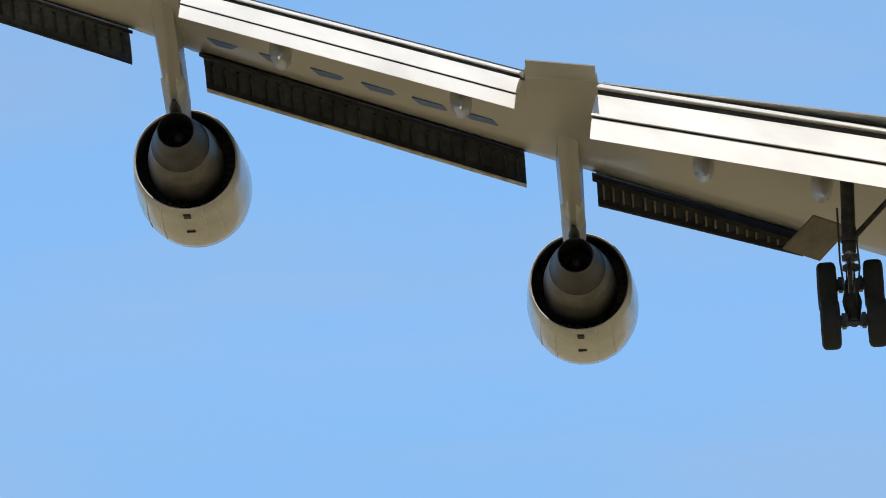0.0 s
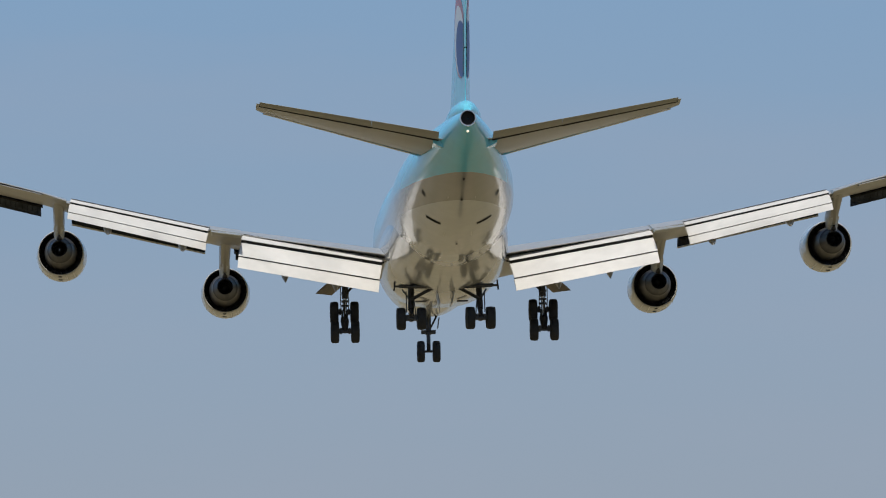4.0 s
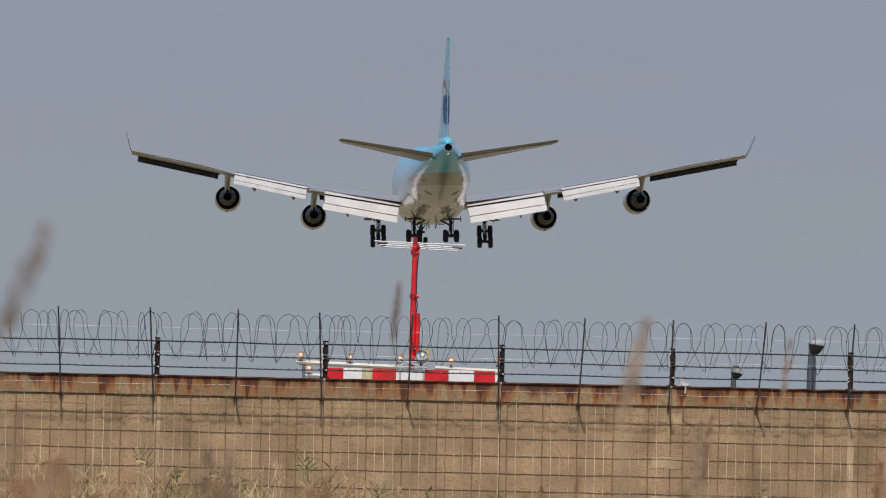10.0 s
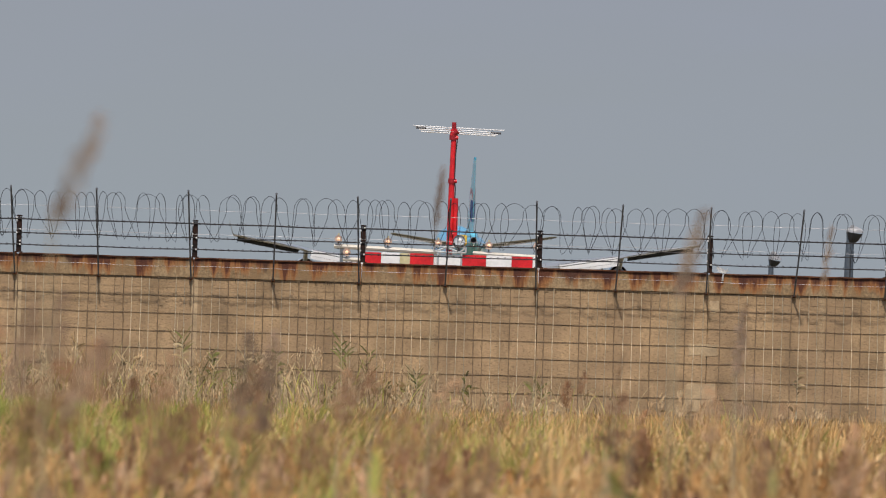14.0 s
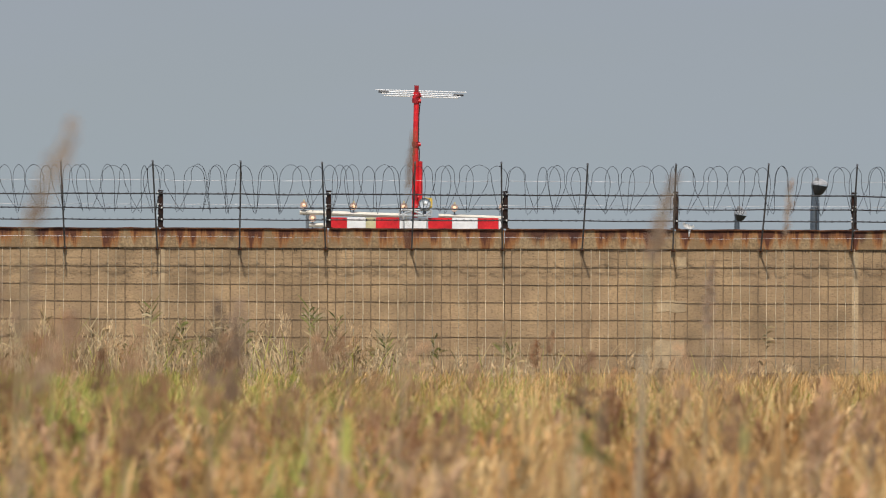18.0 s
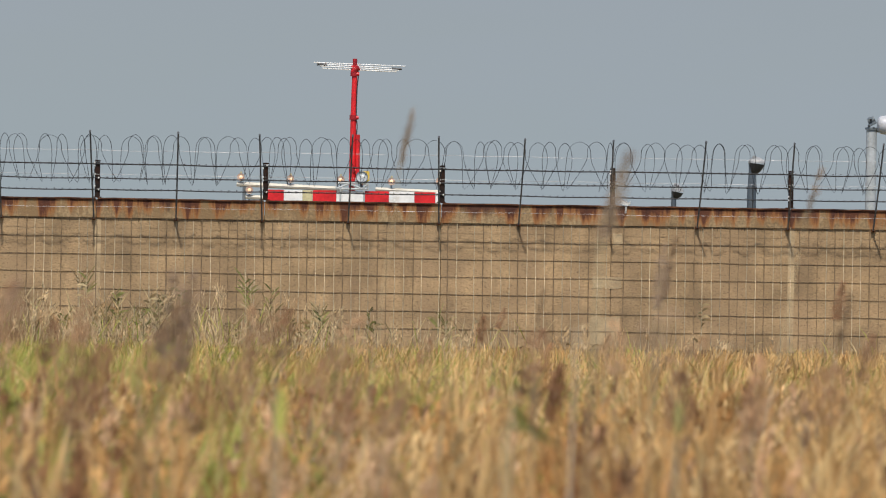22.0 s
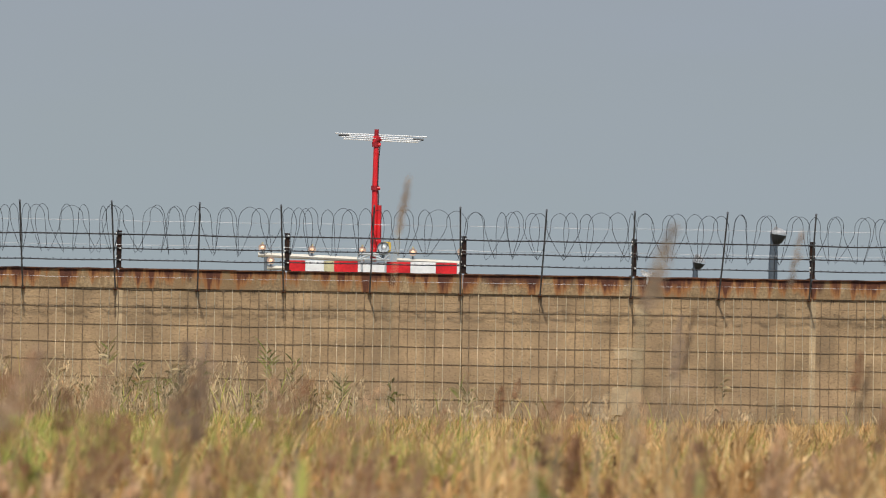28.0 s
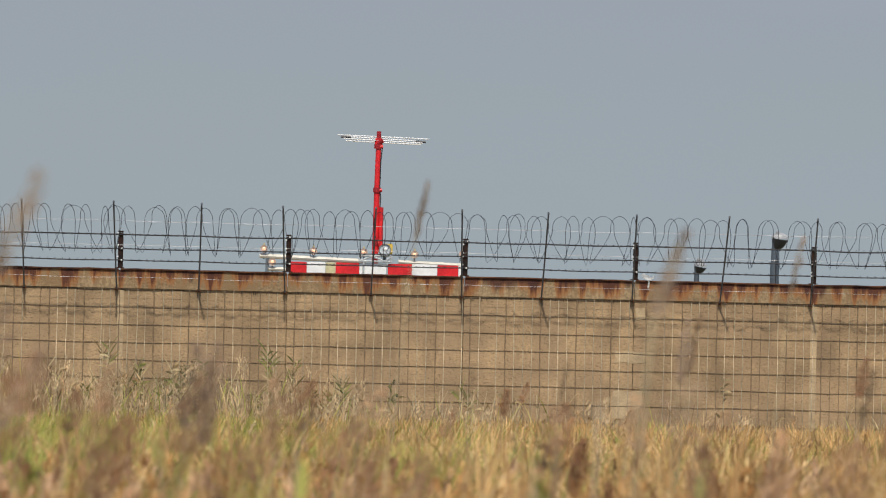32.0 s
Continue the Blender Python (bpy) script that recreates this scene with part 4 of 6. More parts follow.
def build_airliner():
    a = thing("airliner", "four-engined pale blue and grey airliner, landing gear and flaps down", "airplane")
    # fuselage
    bm = B()
    sec = [(33.0, -1.15, 0.08, 0.08), (32.6, -1.1, 0.62, 0.65), (31.6, -0.95, 1.25, 1.35), (30, -0.6, 1.95, 2.15), (27, -0.05, 2.7, 3.2), (24, 0.25, 3.1, 3.8), (20, 0.4, 3.25, 4.0), (14, 0.38, 3.25, 3.95), (8, 0.12, 3.25, 3.55), (4, 0.0, 3.25, 3.33), (-4, 0, 3.25, 3.30),
           (-12, 0, 3.25, 3.27), (-16, 0.10, 3.2, 3.15), (-20, 0.36, 2.98, 2.85), (-24, 0.78, 2.55, 2.42), (-28, 1.28, 1.95, 1.85), (-31, 1.68, 1.42, 1.36), (-33.5, 2.02, 0.92, 0.95), (-35.2, 2.28, 0.52, 0.56), (-35.7, 2.38, 0.40, 0.43)]
    fine = []
    for s0, s1 in zip(sec, sec[1:]):
        for k in range(3):
            u = k / 3
            fine.append(tuple(p + (q - p) * u for p, q in zip(s0, s1)))
    fine.append(sec[-1])
    rings(bm, [section(*s) for s in fine], True, False)

    def skin(x, y, off=0.014):
        """The place on the fuselage's underside at x, y, a little proud of it."""
        for s0, s1 in zip(sec, sec[1:]):
            if s1[0] <= y <= s0[0]:
                u = (s0[0] - y) / (s0[0] - s1[0])
                zc, hw, hh = (p + (q - p) * u for p, q in zip(s0[1:], s1[1:]))
                return (x, y, zc - (hh + off) * math.sqrt(max(0.0, 1 - (x / hw) ** 2)))

    def strip(x0, x1, y0, y1, n=6, off=0.014):
        """A thin plate that lies on the underside between two corners."""
        b2 = B()
        rows = [[skin(x0 + (x1 - x0) * i / n, y, off) for i in range(n + 1)] for y in (y0, (y0 + y1) / 2, y1)]
        vs = [[b2.verts.new(q) for q in r] for r in rows]
        for ra, rb in zip(vs, vs[1:]):
            for i in range(n):
                b2.faces.new((ra[i], ra[i + 1], rb[i + 1], rb[i]))
        bmesh.ops.solidify(b2, geom=b2.faces[:], thickness=0.02)
        return b2

    fuselage = part("fuselage", bm, BODY, a, "glossy sky-blue upper and pale grey lower fuselage")
    bm = B()
    lathe(bm, [(0.02, 0.41), (-0.04, 0.40), (-0.03, 0.34), (0.40, 0.33), (0.42, 0.02)], 28, (0, -35.7, 2.38))
    part("tail_exhaust", bm, SOOT_SHADE, fuselage, "dark round exhaust in the tail cone")
    bm = B()
    lathe(bm, [(-0.02, 0.43), (-0.06, 0.42), (-0.06, 0.37), (0.0, 0.36)], 28, (0, -35.7, 2.38))
    part("exhaust_ring", bm, BARE, fuselage, "bare metal ring")
    bm = B()
    lathe(bm, [(-0.05, 0.02), (0.0, 0.06), (0.1, 0.06)], 12, (0, -35.35, 1.74), True)
    part("tail_light", bm, glow("white_tail_light", (1.0, 0.85, 0.65), 1.0), fuselage, "small lit white tail light")
    # wing-to-body fairing
    bm = B()
    fs = [(14.5, -2.7, 1.2, 0.5), (12.5, -2.2, 2.8, 1.6), (9, -1.7, 3.40, 2.40), (2, -1.6, 3.52, 2.55), (-2, -1.55, 3.46, 2.50), (-5, -1.5, 3.38, 2.32), (-8, -1.4, 3.24, 2.12), (-11, -1.15, 3.02, 2.08), (-13.6, -0.9, 2.66, 1.95)]
    loops = []
    for y, zc, hw, hh in fs:
        loops.append([(hw * math.copysign(abs(math.cos(t)) ** 0.88, math.cos(t)), y, zc + hh * math.copysign(abs(math.sin(t)) ** 0.88, math.sin(t))) for t in (2 * math.pi * k / 36 for k in range(36))])
    rings(bm, loops)
    part("belly_fairing", bm, BODY, a, "pale grey wing fairing under the belly")
    for sgn in (-1, 1):
        part("outflow_valve", strip(sgn * 0.96, sgn * 1.72, -21.85, -22.2), SOOT_SHADE, fuselage, "dark slot in the belly")
        part("drain_light", strip(sgn * 1.86, sgn * 2.02, -24.6, -25.0, 2, 0.03), STRUT, fuselage, "small dark fitting on the tail")
        part("belly_line", strip(sgn * 0.70, sgn * 0.73, -13.9, -26.5, 2, 0.006), FLAP, fuselage, "pale line along the belly")
    for y in (-18.5, -26.3, -29.2):
        part("drain_mast", strip(-0.05, 0.05, y, y - 0.35, 2, 0.05), SOOT_SHADE, fuselage, "small dark drain mast")
    for x, y, z in ((0, 6.5, -4.2), (0.5, 3, -4.2)):
        bm = B()
        rings(bm, [[(x - 0.02, y + 0.25, z), (x + 0.02, y + 0.25, z), (x + 0.02, y - 0.25, z), (x - 0.02, y - 0.25, z)], [(x - 0.01, y + 0.05, z - 0.35), (x + 0.01, y + 0.05, z - 0.35), (x + 0.01, y - 0.25, z - 0.35), (x - 0.01, y - 0.25, z - 0.35)]])
        part("blade_antenna", bm, WING, fuselage, "small blade antenna")
    # fin and rudder: one section, the rudder its rear third in two panels
    FIN = [(1.8, -20.0, -32.1, 1.50), (3.6, -22.2, -33.0, 1.30), (8.0, -27.2, -34.7, 0.95), (13.05, -32.9, -36.35, 0.46), (13.25, -33.4, -36.35, 0.30)]

    def fin_x(y, z):
        """Half the fin's thickness at the place y, z."""
        yl, yt, th = lerp_table(FIN, z)
        u = min(1.0, max(0.0, (yl - y) / (yl - yt)))
        return th * 0.93 * math.sqrt(u) * (1 - u) + 0.022

    def fin_part(zs, u0, u1, n=9):
        b2 = B()
        loops = []
        for z in zs:
            yl, yt, th = lerp_table(FIN, z)
            ys = [yl + (yt - yl) * (u0 + (u1 - u0) * (k / (n - 1)) ** (2 if u0 == 0 else 1)) for k in range(n)]
            loops.append([(fin_x(y, z), y, z) for y in ys] + [(-fin_x(y, z), y, z) for y in reversed(ys)])
        return rings(b2, loops)

    part("fin", fin_part([1.8, 3.6, 5.8, 8.0, 10.5, 13.05, 13.25], 0.0, 0.66), BLUE, a, "tall sky-blue tail fin")
    part("rudder", fin_part([3.3, 4.7, 6.17], 0.665, 1.0), BLUE, a, "lower sky-blue rudder panel")
    part("rudder", fin_part([6.23, 8.0, 10.5, 12.9], 0.665, 1.0), BLUE, a, "upper sky-blue rudder panel")
    bm = B()
    rings(bm, [section(y, z, w, h, 24) for y, z, w, h in ((-23.5, 2.3, 0.5, 0.5), (-28, 2.62, 0.98, 0.88), (-31.5, 2.78, 0.86, 0.80), (-33.4, 2.86, 0.62, 0.66), (-34.6, 2.87, 0.42, 0.45), (-35.25, 2.86, 0.20, 0.18))])
    part("fin_fairing", bm, BLUE, a, "rounded blue fairing below the fin")
    # round emblem on both sides of the fin: plain shapes
    for sgn in (-1, 1):
        for name, m, cy, cz, ry, rz, off in (("emblem_disc", LOGO_R, -32.1, 7.0, 2.3, 2.22, 0.010), ("emblem_field", LOGO_W, -32.15, 6.75, 2.1, 1.80, 0.018), ("emblem_base", LOGO_B, -32.75, 6.25, 1.95, 1.46, 0.026)):
            bm = B()
            rows = []
            for q in (0.001, 0.35, 0.7, 1.0):
                row = []
                for k in range(28):
                    t = 2 * math.pi * k / 28
                    y, z = cy + ry * q * math.cos(t), cz + rz * q * math.sin(t)
                    y = max(y, lerp_table(FIN, z)[1] + 0.5)
                    row.append(bm.verts.new((sgn * (fin_x(y, z) + off), y, z)))
                rows.append(row)
            for ra, rb in zip(rows, rows[1:]):
                for k in range(28):
                    bm.faces.new((ra[k], ra[(k + 1) % 28], rb[(k + 1) % 28], rb[k]))
            part(name, bm, m, a, "plain round emblem field")
    # left and right sides
    tyre = {k: None for k in ("main", "nose")}
    for sgn, side in ((-1, "port"), (1, "starboard")):
        M = Matrix.Diagonal((sgn, 1, 1, 1))

        def sp(name, bm, m, parent, label="", smooth=True):
            bmesh.ops.transform(bm, matrix=M, verts=bm.verts[:])
            return part(name, bm, m, parent, label, smooth)

        # wing
        bm = B()
        xs = [1.5, 3.4, 6, 9, 11.2, 11.22, 12.1, 12.9, 12.95, 16, 18.5, 20.7, 20.72, 22, 25, 28, 30.4, 31.05]
        lps = []
        for x in xs:
            yl, yt, z, th = wing_at(x)
            if 11.21 < x < 12.94:
                yt = -6.3
            if x > 20.71 and x < 22:
                yt -= 1.2
            crown = float(np.interp(x, [3.4, 8, 12, 16], [0.78, 0.82, 0.86, 0.86]))
            lift = float(np.interp(x, [20.8, 24, 31], [0.0, 0.20, 0.22]))
            lps.append([(px, py, pz + lift * (yl - py) / (yl - yt)) for px, py, pz in foil(x, yl, yt, z, th, top=crown)])
        rings(bm, lps)
        wing = sp("wing", bm, WING, a, "swept grey wing")
        # winglet
        bm = B()
        rings(bm, [foil(31.05, -15.0, -18.8, 2.41, 0.40), foil(31.22, -16.7, -19.3, 2.75, 0.50), foil(31.66, -19.5, -21.2, 4.18, 0.30)])
        sp("winglet", bm, STABM, a, "upturned grey wing tip")
        # flaps
        for nm, t0, t1, s0, s1 in (("inboard_flap", (3.63, -5.53, -4.27), (11.10, -7.79, -2.99), 1.02, 0.945), ("outboard_flap", (12.93, -7.15, -1.98), (20.43, -11.86, -0.56), 0.65, 0.57)):
            holder = None
            for pn, nose, tail, th in FLAPS:
                bm = B()
                slab(bm, flap_end(t0, s0, nose, tail), flap_end(t1, s1, nose, tail), th)
                o = sp(pn, bm, FLAP, a, nm.replace("_", " ") + " panel, bright white", True)
            # slot shade is painted by these near-black sheets
            for n0, n1 in SLOT_SHADES:
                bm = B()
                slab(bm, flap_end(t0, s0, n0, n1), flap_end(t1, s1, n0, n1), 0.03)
                sp("flap_slot_shade", bm, WING_SHADE, a, "near-black sheet painting the shade between flap panels")
            # near-black sheet along the rear spar that paints the cove's shade
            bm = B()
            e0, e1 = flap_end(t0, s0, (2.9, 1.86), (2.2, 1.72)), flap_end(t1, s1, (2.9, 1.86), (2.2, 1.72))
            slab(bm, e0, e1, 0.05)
            sp("flap_cove_shade", bm, WING_SHADE, a, "near-black sheet painting the shade of the flap cove")
            # tracks that carry the panels
            for u in (0.2, 0.74) if "out" in nm else (0.33, 0.70):
                x = t0[0] + (t1[0] - t0[0]) * u
                te = [p + (q - p) * u for p, q in zip(t0, t1)]
                s = s0 + (s1 - s0) * u
                bm = B()
                loops = []
                for yy, zz, r in ((4.6, 1.10, 0.05), (4.1, 0.98, 0.22), (3.2, 0.86, 0.30), (2.2, 0.72, 0.30), (1.3, 0.40, 0.22), (0.75, 0.10, 0.10), (0.5, -0.05, 0.03)):
                    loops.append([(x + r * 0.85 * math.cos(t), te[1] + yy * s, te[2] + zz * s - 0.30 + r * 1.35 * math.sin(t)) for t in (2 * math.pi * k / 16 for k in range(16))])
                rings(bm, loops)
                sp("flap_track_fairing", bm, WING, a, "pointed grey fairing under the flap")
        # inboard aileron between the flaps, outboard aileron trailing edge
        bm = B()
        slab(bm, ((-6.25, -1.06), (-7.8, -1.24), 11.25), ((-6.3, -0.90), (-8.0, -1.04), 12.87), 0.22)
        sp("inboard_aileron", bm, STABM, a, "grey drooped aileron")
        bm = B()
        slab(bm, ((-11.6, 0.74), (-12.9, 0.68), 22.0), ((-17.1, 2.06), (-18.1, 2.05), 29.3), 0.12)
        sp("outboard_aileron", bm, WING, a)
        # leading-edge flaps that hang below the nose of the wing
        def fwd(p, q, t=math.radians(44)):
            return p * math.cos(t) - q * math.sin(t), q * math.cos(t) + p * math.sin(t)

        for x0, x1, d, d1, n in ((6.4, 11.40, 0.80, 1.10, 5), (13.1, 20.45, 1.20, 1.20, 6), (22.1, 30.4, 1.15, 1.08, 7)):
            y0, _, z0, th0 = wing_at(x0)
            y1, _, z1, th1 = wing_at(x1)
            for k in range(n):
                u0, u1 = k / n, (k + 1) / n
                ends = []
                for u in (u0, u1):
                    x, y, z, th = x0 + (x1 - x0) * u, y0 + (y1 - y0) * u, z0 + (z1 - z0) * u, th0 + (th1 - th0) * u
                    ends.append((x, y, z - th * 0.10, d + (d1 - d) * u))
                bm = B()
                loops = []
                for x, y, z, dd in ends:
                    arc = [(0.10, 0.02), (0.32, -0.20), (0.46, -0.52), (0.50, -0.86), (0.42, -1.0), (0.33, -0.96), (0.40, -0.82), (0.36, -0.52), (0.22, -0.24), (0.02, -0.06)]
                    loops.append([(x, y + p * dd, z + q * dd) for p, q in (fwd(*w) for w in arc)])
                rings(bm, loops)
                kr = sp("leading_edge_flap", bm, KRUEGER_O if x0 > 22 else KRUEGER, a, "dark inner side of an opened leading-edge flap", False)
                bm = B()
                loops = [[(x, y + p * dd, z + q * dd) for p, q in (fwd(*w) for w in ((0.51, -0.885), (0.43, -1.045), (0.29, -0.995), (0.31, -0.945)))] for x, y, z, dd in ends]
                rings(bm, loops)
                sp("lip", bm, LIPM if 12 < x0 < 14 else STRUT, kr, "lower lip", False)
                # ribs on the inner side
                for w in (0.15, 0.38, 0.62, 0.85):
                    bm = B()
                    x, y, z, dd = [p + (q - p) * w for p, q in zip(*ends)]
                    tube(bm, [(x, y + p * dd, z + q * dd) for p, q in (fwd(0.16, -0.27), fwd(0.30, -0.54), fwd(0.35, -0.82))], 0.03, 5)
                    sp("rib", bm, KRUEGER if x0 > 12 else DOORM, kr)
        # near-black sheet behind the leading-edge flaps, standing in for the bay's shade
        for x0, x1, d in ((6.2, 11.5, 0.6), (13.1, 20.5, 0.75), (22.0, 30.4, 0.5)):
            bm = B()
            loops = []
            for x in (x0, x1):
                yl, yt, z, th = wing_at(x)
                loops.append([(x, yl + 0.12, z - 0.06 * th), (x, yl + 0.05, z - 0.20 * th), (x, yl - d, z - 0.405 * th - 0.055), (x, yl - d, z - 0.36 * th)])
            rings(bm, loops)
            sp("leading_edge_bay_shade", bm, WING_SHADE, a, "near-black sheet painting the shade under the leading edge", False)
        # engines
        for ex, ey, ez, dip, toein in ((12.03, 2.0, -3.28, -0.2, 1.0), (21.14, -6.25, -1.71, -0.5, 1.4)):
            E0 = (0.0, 0.0, 0.0)
            toe = Matrix.Translation((ex, ey, ez)) @ pose(0, 0, 0, dip, 0, toein)

            def en(name, bm, m, parent, label="", smooth=True):
                bmesh.ops.transform(bm, matrix=toe, verts=bm.verts[:])
                return sp(name, bm, m, parent, label, smooth)

            bm = B()
            lathe(bm, [(2.66, 1.185), (2.62, 1.215), (2.66, 1.245), (3.2, 1.295), (3.9, 1.345), (4.7, 1.38), (5.4, 1.37), (5.9, 1.31), (6.12, 1.22)], 56, E0)
            nac = en("engine", bm, NACELLE, a, "pale grey engine nacelle")
            bm = B()
            lathe(bm, [(6.12, 1.22), (6.24, 1.15), (6.16, 1.08), (5.8, 1.05), (5.4, 1.07)], 56, E0)
            en("inlet_lip", bm, BARE, nac, "bare metal inlet lip")
            bm = B()
            lathe(bm, [(2.66, 1.185), (3.1, 1.20), (3.8, 1.20), (4.8, 1.14), (5.5, 1.06)], 56, E0)
            en("fan_duct", bm, TITAN, nac, "dark inside of the fan duct")
            bm = B()
            lathe(bm, [(3.85, 1.20), (3.87, 0.5)], 56, E0)
            en("duct_wall", bm, TITAN, nac)
            for k in range(36):
                t = 2 * math.pi * k / 36
                bm = B()
                p = Vector((0, 3.5, 0))
                d = Vector((math.cos(t), 0, math.sin(t)))
                s = Vector((-math.sin(t), 0.5, math.cos(t))) * 0.05
                v = [bm.verts.new(q) for q in (p + d * 0.88 - s, p + d * 0.88 + s, p + d * 1.18 + s, p + d * 1.18 - s)]
                bm.faces.new(v)
                bmesh.ops.solidify(bm, geom=bm.faces[:], thickness=0.012)
                en("guide_vane", bm, TITAN, nac, "", False)
            bm = B()
            lathe(bm, [(3.85, 0.88), (3.2, 0.91), (2.5, 0.88), (1.8, 0.78), (1.25, 0.69)], 48, E0)
            en("core_cowl", bm, TITAN_L, nac, "heat-stained bare metal core cowl")
            bm = B()
            lathe(bm, [(1.25, 0.69), (1.22, 0.67), (0.7, 0.57), (0.1, 0.455), (0.0, 0.44), (0.0, 0.415), (0.3, 0.42), (1.3, 0.40)], 48, E0)
            en("core_nozzle", bm, TITAN, nac, "dark burnt metal nozzle")
            bm = B()
            lathe(bm, [(1.3, 0.42), (1.25, 0.26), (0.9, 0.20), (0.7, 0.10), (0.66, 0.01)], 32, E0)
            en("exhaust_plug", bm, SOOT_SHADE, nac)
            for yy, w, h in ((3.06, 0.17, 0.30), (4.15, 0.22, 0.09)):
                bm = B()
                box(bm, (0.06, yy, -(1.283 if yy < 4 else 1.362)), (w, h, 0.05), 0.006)
                en("drain_vent", bm, SOOT_SHADE, nac, "small dark vent", False)
            bm = B()
            tube(bm, [(-0.30, 2.75, -1.21), (-0.32, 3.9, -1.306), (-0.33, 5.1, -1.345)], 0.014, 5)
            en("cowl_line", bm, FLAP, nac)
            for t in (38, 58, 122):
                bm = B()
                tube(bm, [((r + 0.004) * math.cos(radians(t)), y, -(r + 0.004) * math.sin(radians(t))) for y, r in ((2.8, 1.258), (3.9, 1.345), (4.7, 1.38), (5.4, 1.37))], 0.010, 5)
                en("cowl_line", bm, FLAP, nac)
            # pylon
            yl, yt, zw, th = wing_at(ex)
            bm = B()
            zb = zw - th * 0.30
            loops = []
            for z, yf, yr, hw in ((ez + 0.45, ey + 4.6, ey + 0.75, 0.24), (ez + 0.95, ey + 4.8, ey - 0.1, 0.27), (ez + 1.45, ey + 3.8, ey - 1.3, 0.30), (zb, ey + 1.4, ey - 3.6, 0.32), (zb + 0.35, ey - 0.2, ey - 4.6, 0.26)):
                loops.append([(ex, yf, z), (ex + hw * 0.8, yf - 0.5, z), (ex + hw, (yf + yr) / 2, z), (ex + hw * 0.75, yr + 0.35, z), (ex + 0.06, yr, z), (ex - 0.06, yr, z), (ex - hw * 0.75, yr + 0.35, z), (ex - hw, (yf + yr) / 2, z), (ex - hw * 0.8, yf - 0.5, z)])
            rings(bm, loops)
            py = sp("pylon", bm, WING, a, "grey engine pylon")
            bm = B()
            loops = []
            for z, yf, yr, hw in ((ez + 0.50, ey + 1.9, ey + 0.55, 0.25), (ez + 0.92, ey + 1.9, ey + 0.0, 0.285), (ez + 1.22, ey + 1.9, ey - 0.65, 0.305)):
                loops.append([(ex - hw, yf, z), (ex + hw, yf, z), (ex + hw * 0.92, yr + 0.45, z), (ex + 0.10, yr, z), (ex - 0.10, yr, z), (ex - hw * 0.92, yr + 0.45, z)])
            rings(bm, loops)
            sp("pylon_skirt", bm, STEEL_L, py, "pale bare metal fairing")
            bm = B()
            tube(bm, [(ex, ey + 0.9, ez + 0.62), (ex, ey + 0.15, ez + 0.58), (ex, ey - 0.05, ez + 0.72)], [0.16, 0.13, 0.05], 10)
            sp("heat_shield", bm, TITAN, py, "dark fairing over the nozzle")
        # tailplane, trimmed nose-down
        def hfoil(x, yl, yt, z, th, drop):
            return [(p[0], p[1], p[2] - drop * (p[1] - yt) / (yl - yt)) for p in foil(x, yl, yt, z, th)]

        bm = B()
        rings(bm, [hfoil(0.9, -24.9, -32.0, 1.60, 0.72, 0.36), hfoil(2.0, -26.0, -32.6, 1.75, 0.64, 0.33), hfoil(10.5, -34.6, -37.2, 3.03, 0.24, 0.14), hfoil(10.86, -35.4, -37.4, 3.09, 0.16, 0.13)])
        st = sp("tailplane", bm, STABM, a, "grey horizontal tail")
        for u0, u1 in ((0.05, 0.40), (0.402, 0.98)):
            bm = B()
            es = []
            for u in (u0, u1):
                x = 0.9 + 10.0 * u
                c = 1.75 * (1 - u) + 0.75 * u
                y = -32.0 - 5.3 * u
                z = 1.58 + 1.48 * u
                es.append(((y + 0.1, z), (y - 0.85 * c + 0.2, z + 0.14 * c), x))
            slab(bm, es[0], es[1], 0.10)
            sp("elevator", bm, STABM, a, "grey elevator panel")
            bm = B()
            tube(bm, [(es[0][2], es[0][0][0] - 0.02, es[0][0][1] - 0.08), (es[1][2], es[1][0][0] - 0.02, es[1][0][1] - 0.05)], 0.05, 6)
            sp("hinge_line", bm, SOOT_SHADE, a, "dark elevator hinge gap")
        bm = B()
        tube(bm, [(1.4, -25.30, 1.24), (10.5, -34.55, 2.84)], [0.085, 0.04], 8)
        sp("leading_edge_strip", bm, BARE, a, "bare metal leading edge")
        bm = B()
        rings(bm, [[(0.9 + t * 1.0, -24.4 + t * -0.2, 0.9 + t * 0.5), (0.9 + t * 1.0, -31.8, 1.1 + t * 0.5), (0.95 + t, -31.8, 1.6 + t * 0.2), (0.95 + t, -24.6, 1.4 + t * 0.1)] for t in (0, 0.75)])
        sp("tailplane_seal", bm, BODY, a, "", False)
        # wing landing gear: strut, tilted four-wheel truck
        gx, gyy, gz = 5.49, -0.2, -5.5
        bm = B()
        tube(bm, [(gx - 0.1, gyy + 0.3, -2.2), (gx - 0.02, gyy + 0.05, -4.2)], 0.17, 14)
        strut = sp("wing_gear_strut", bm, STRUT, a, "dark main landing gear leg")
        bm = B()
        tube(bm, [(gx - 0.02, gyy + 0.05, -4.1), (gx, gyy, gz + 0.05)], 0.115, 14)
        sp("piston", bm, BARE, strut)
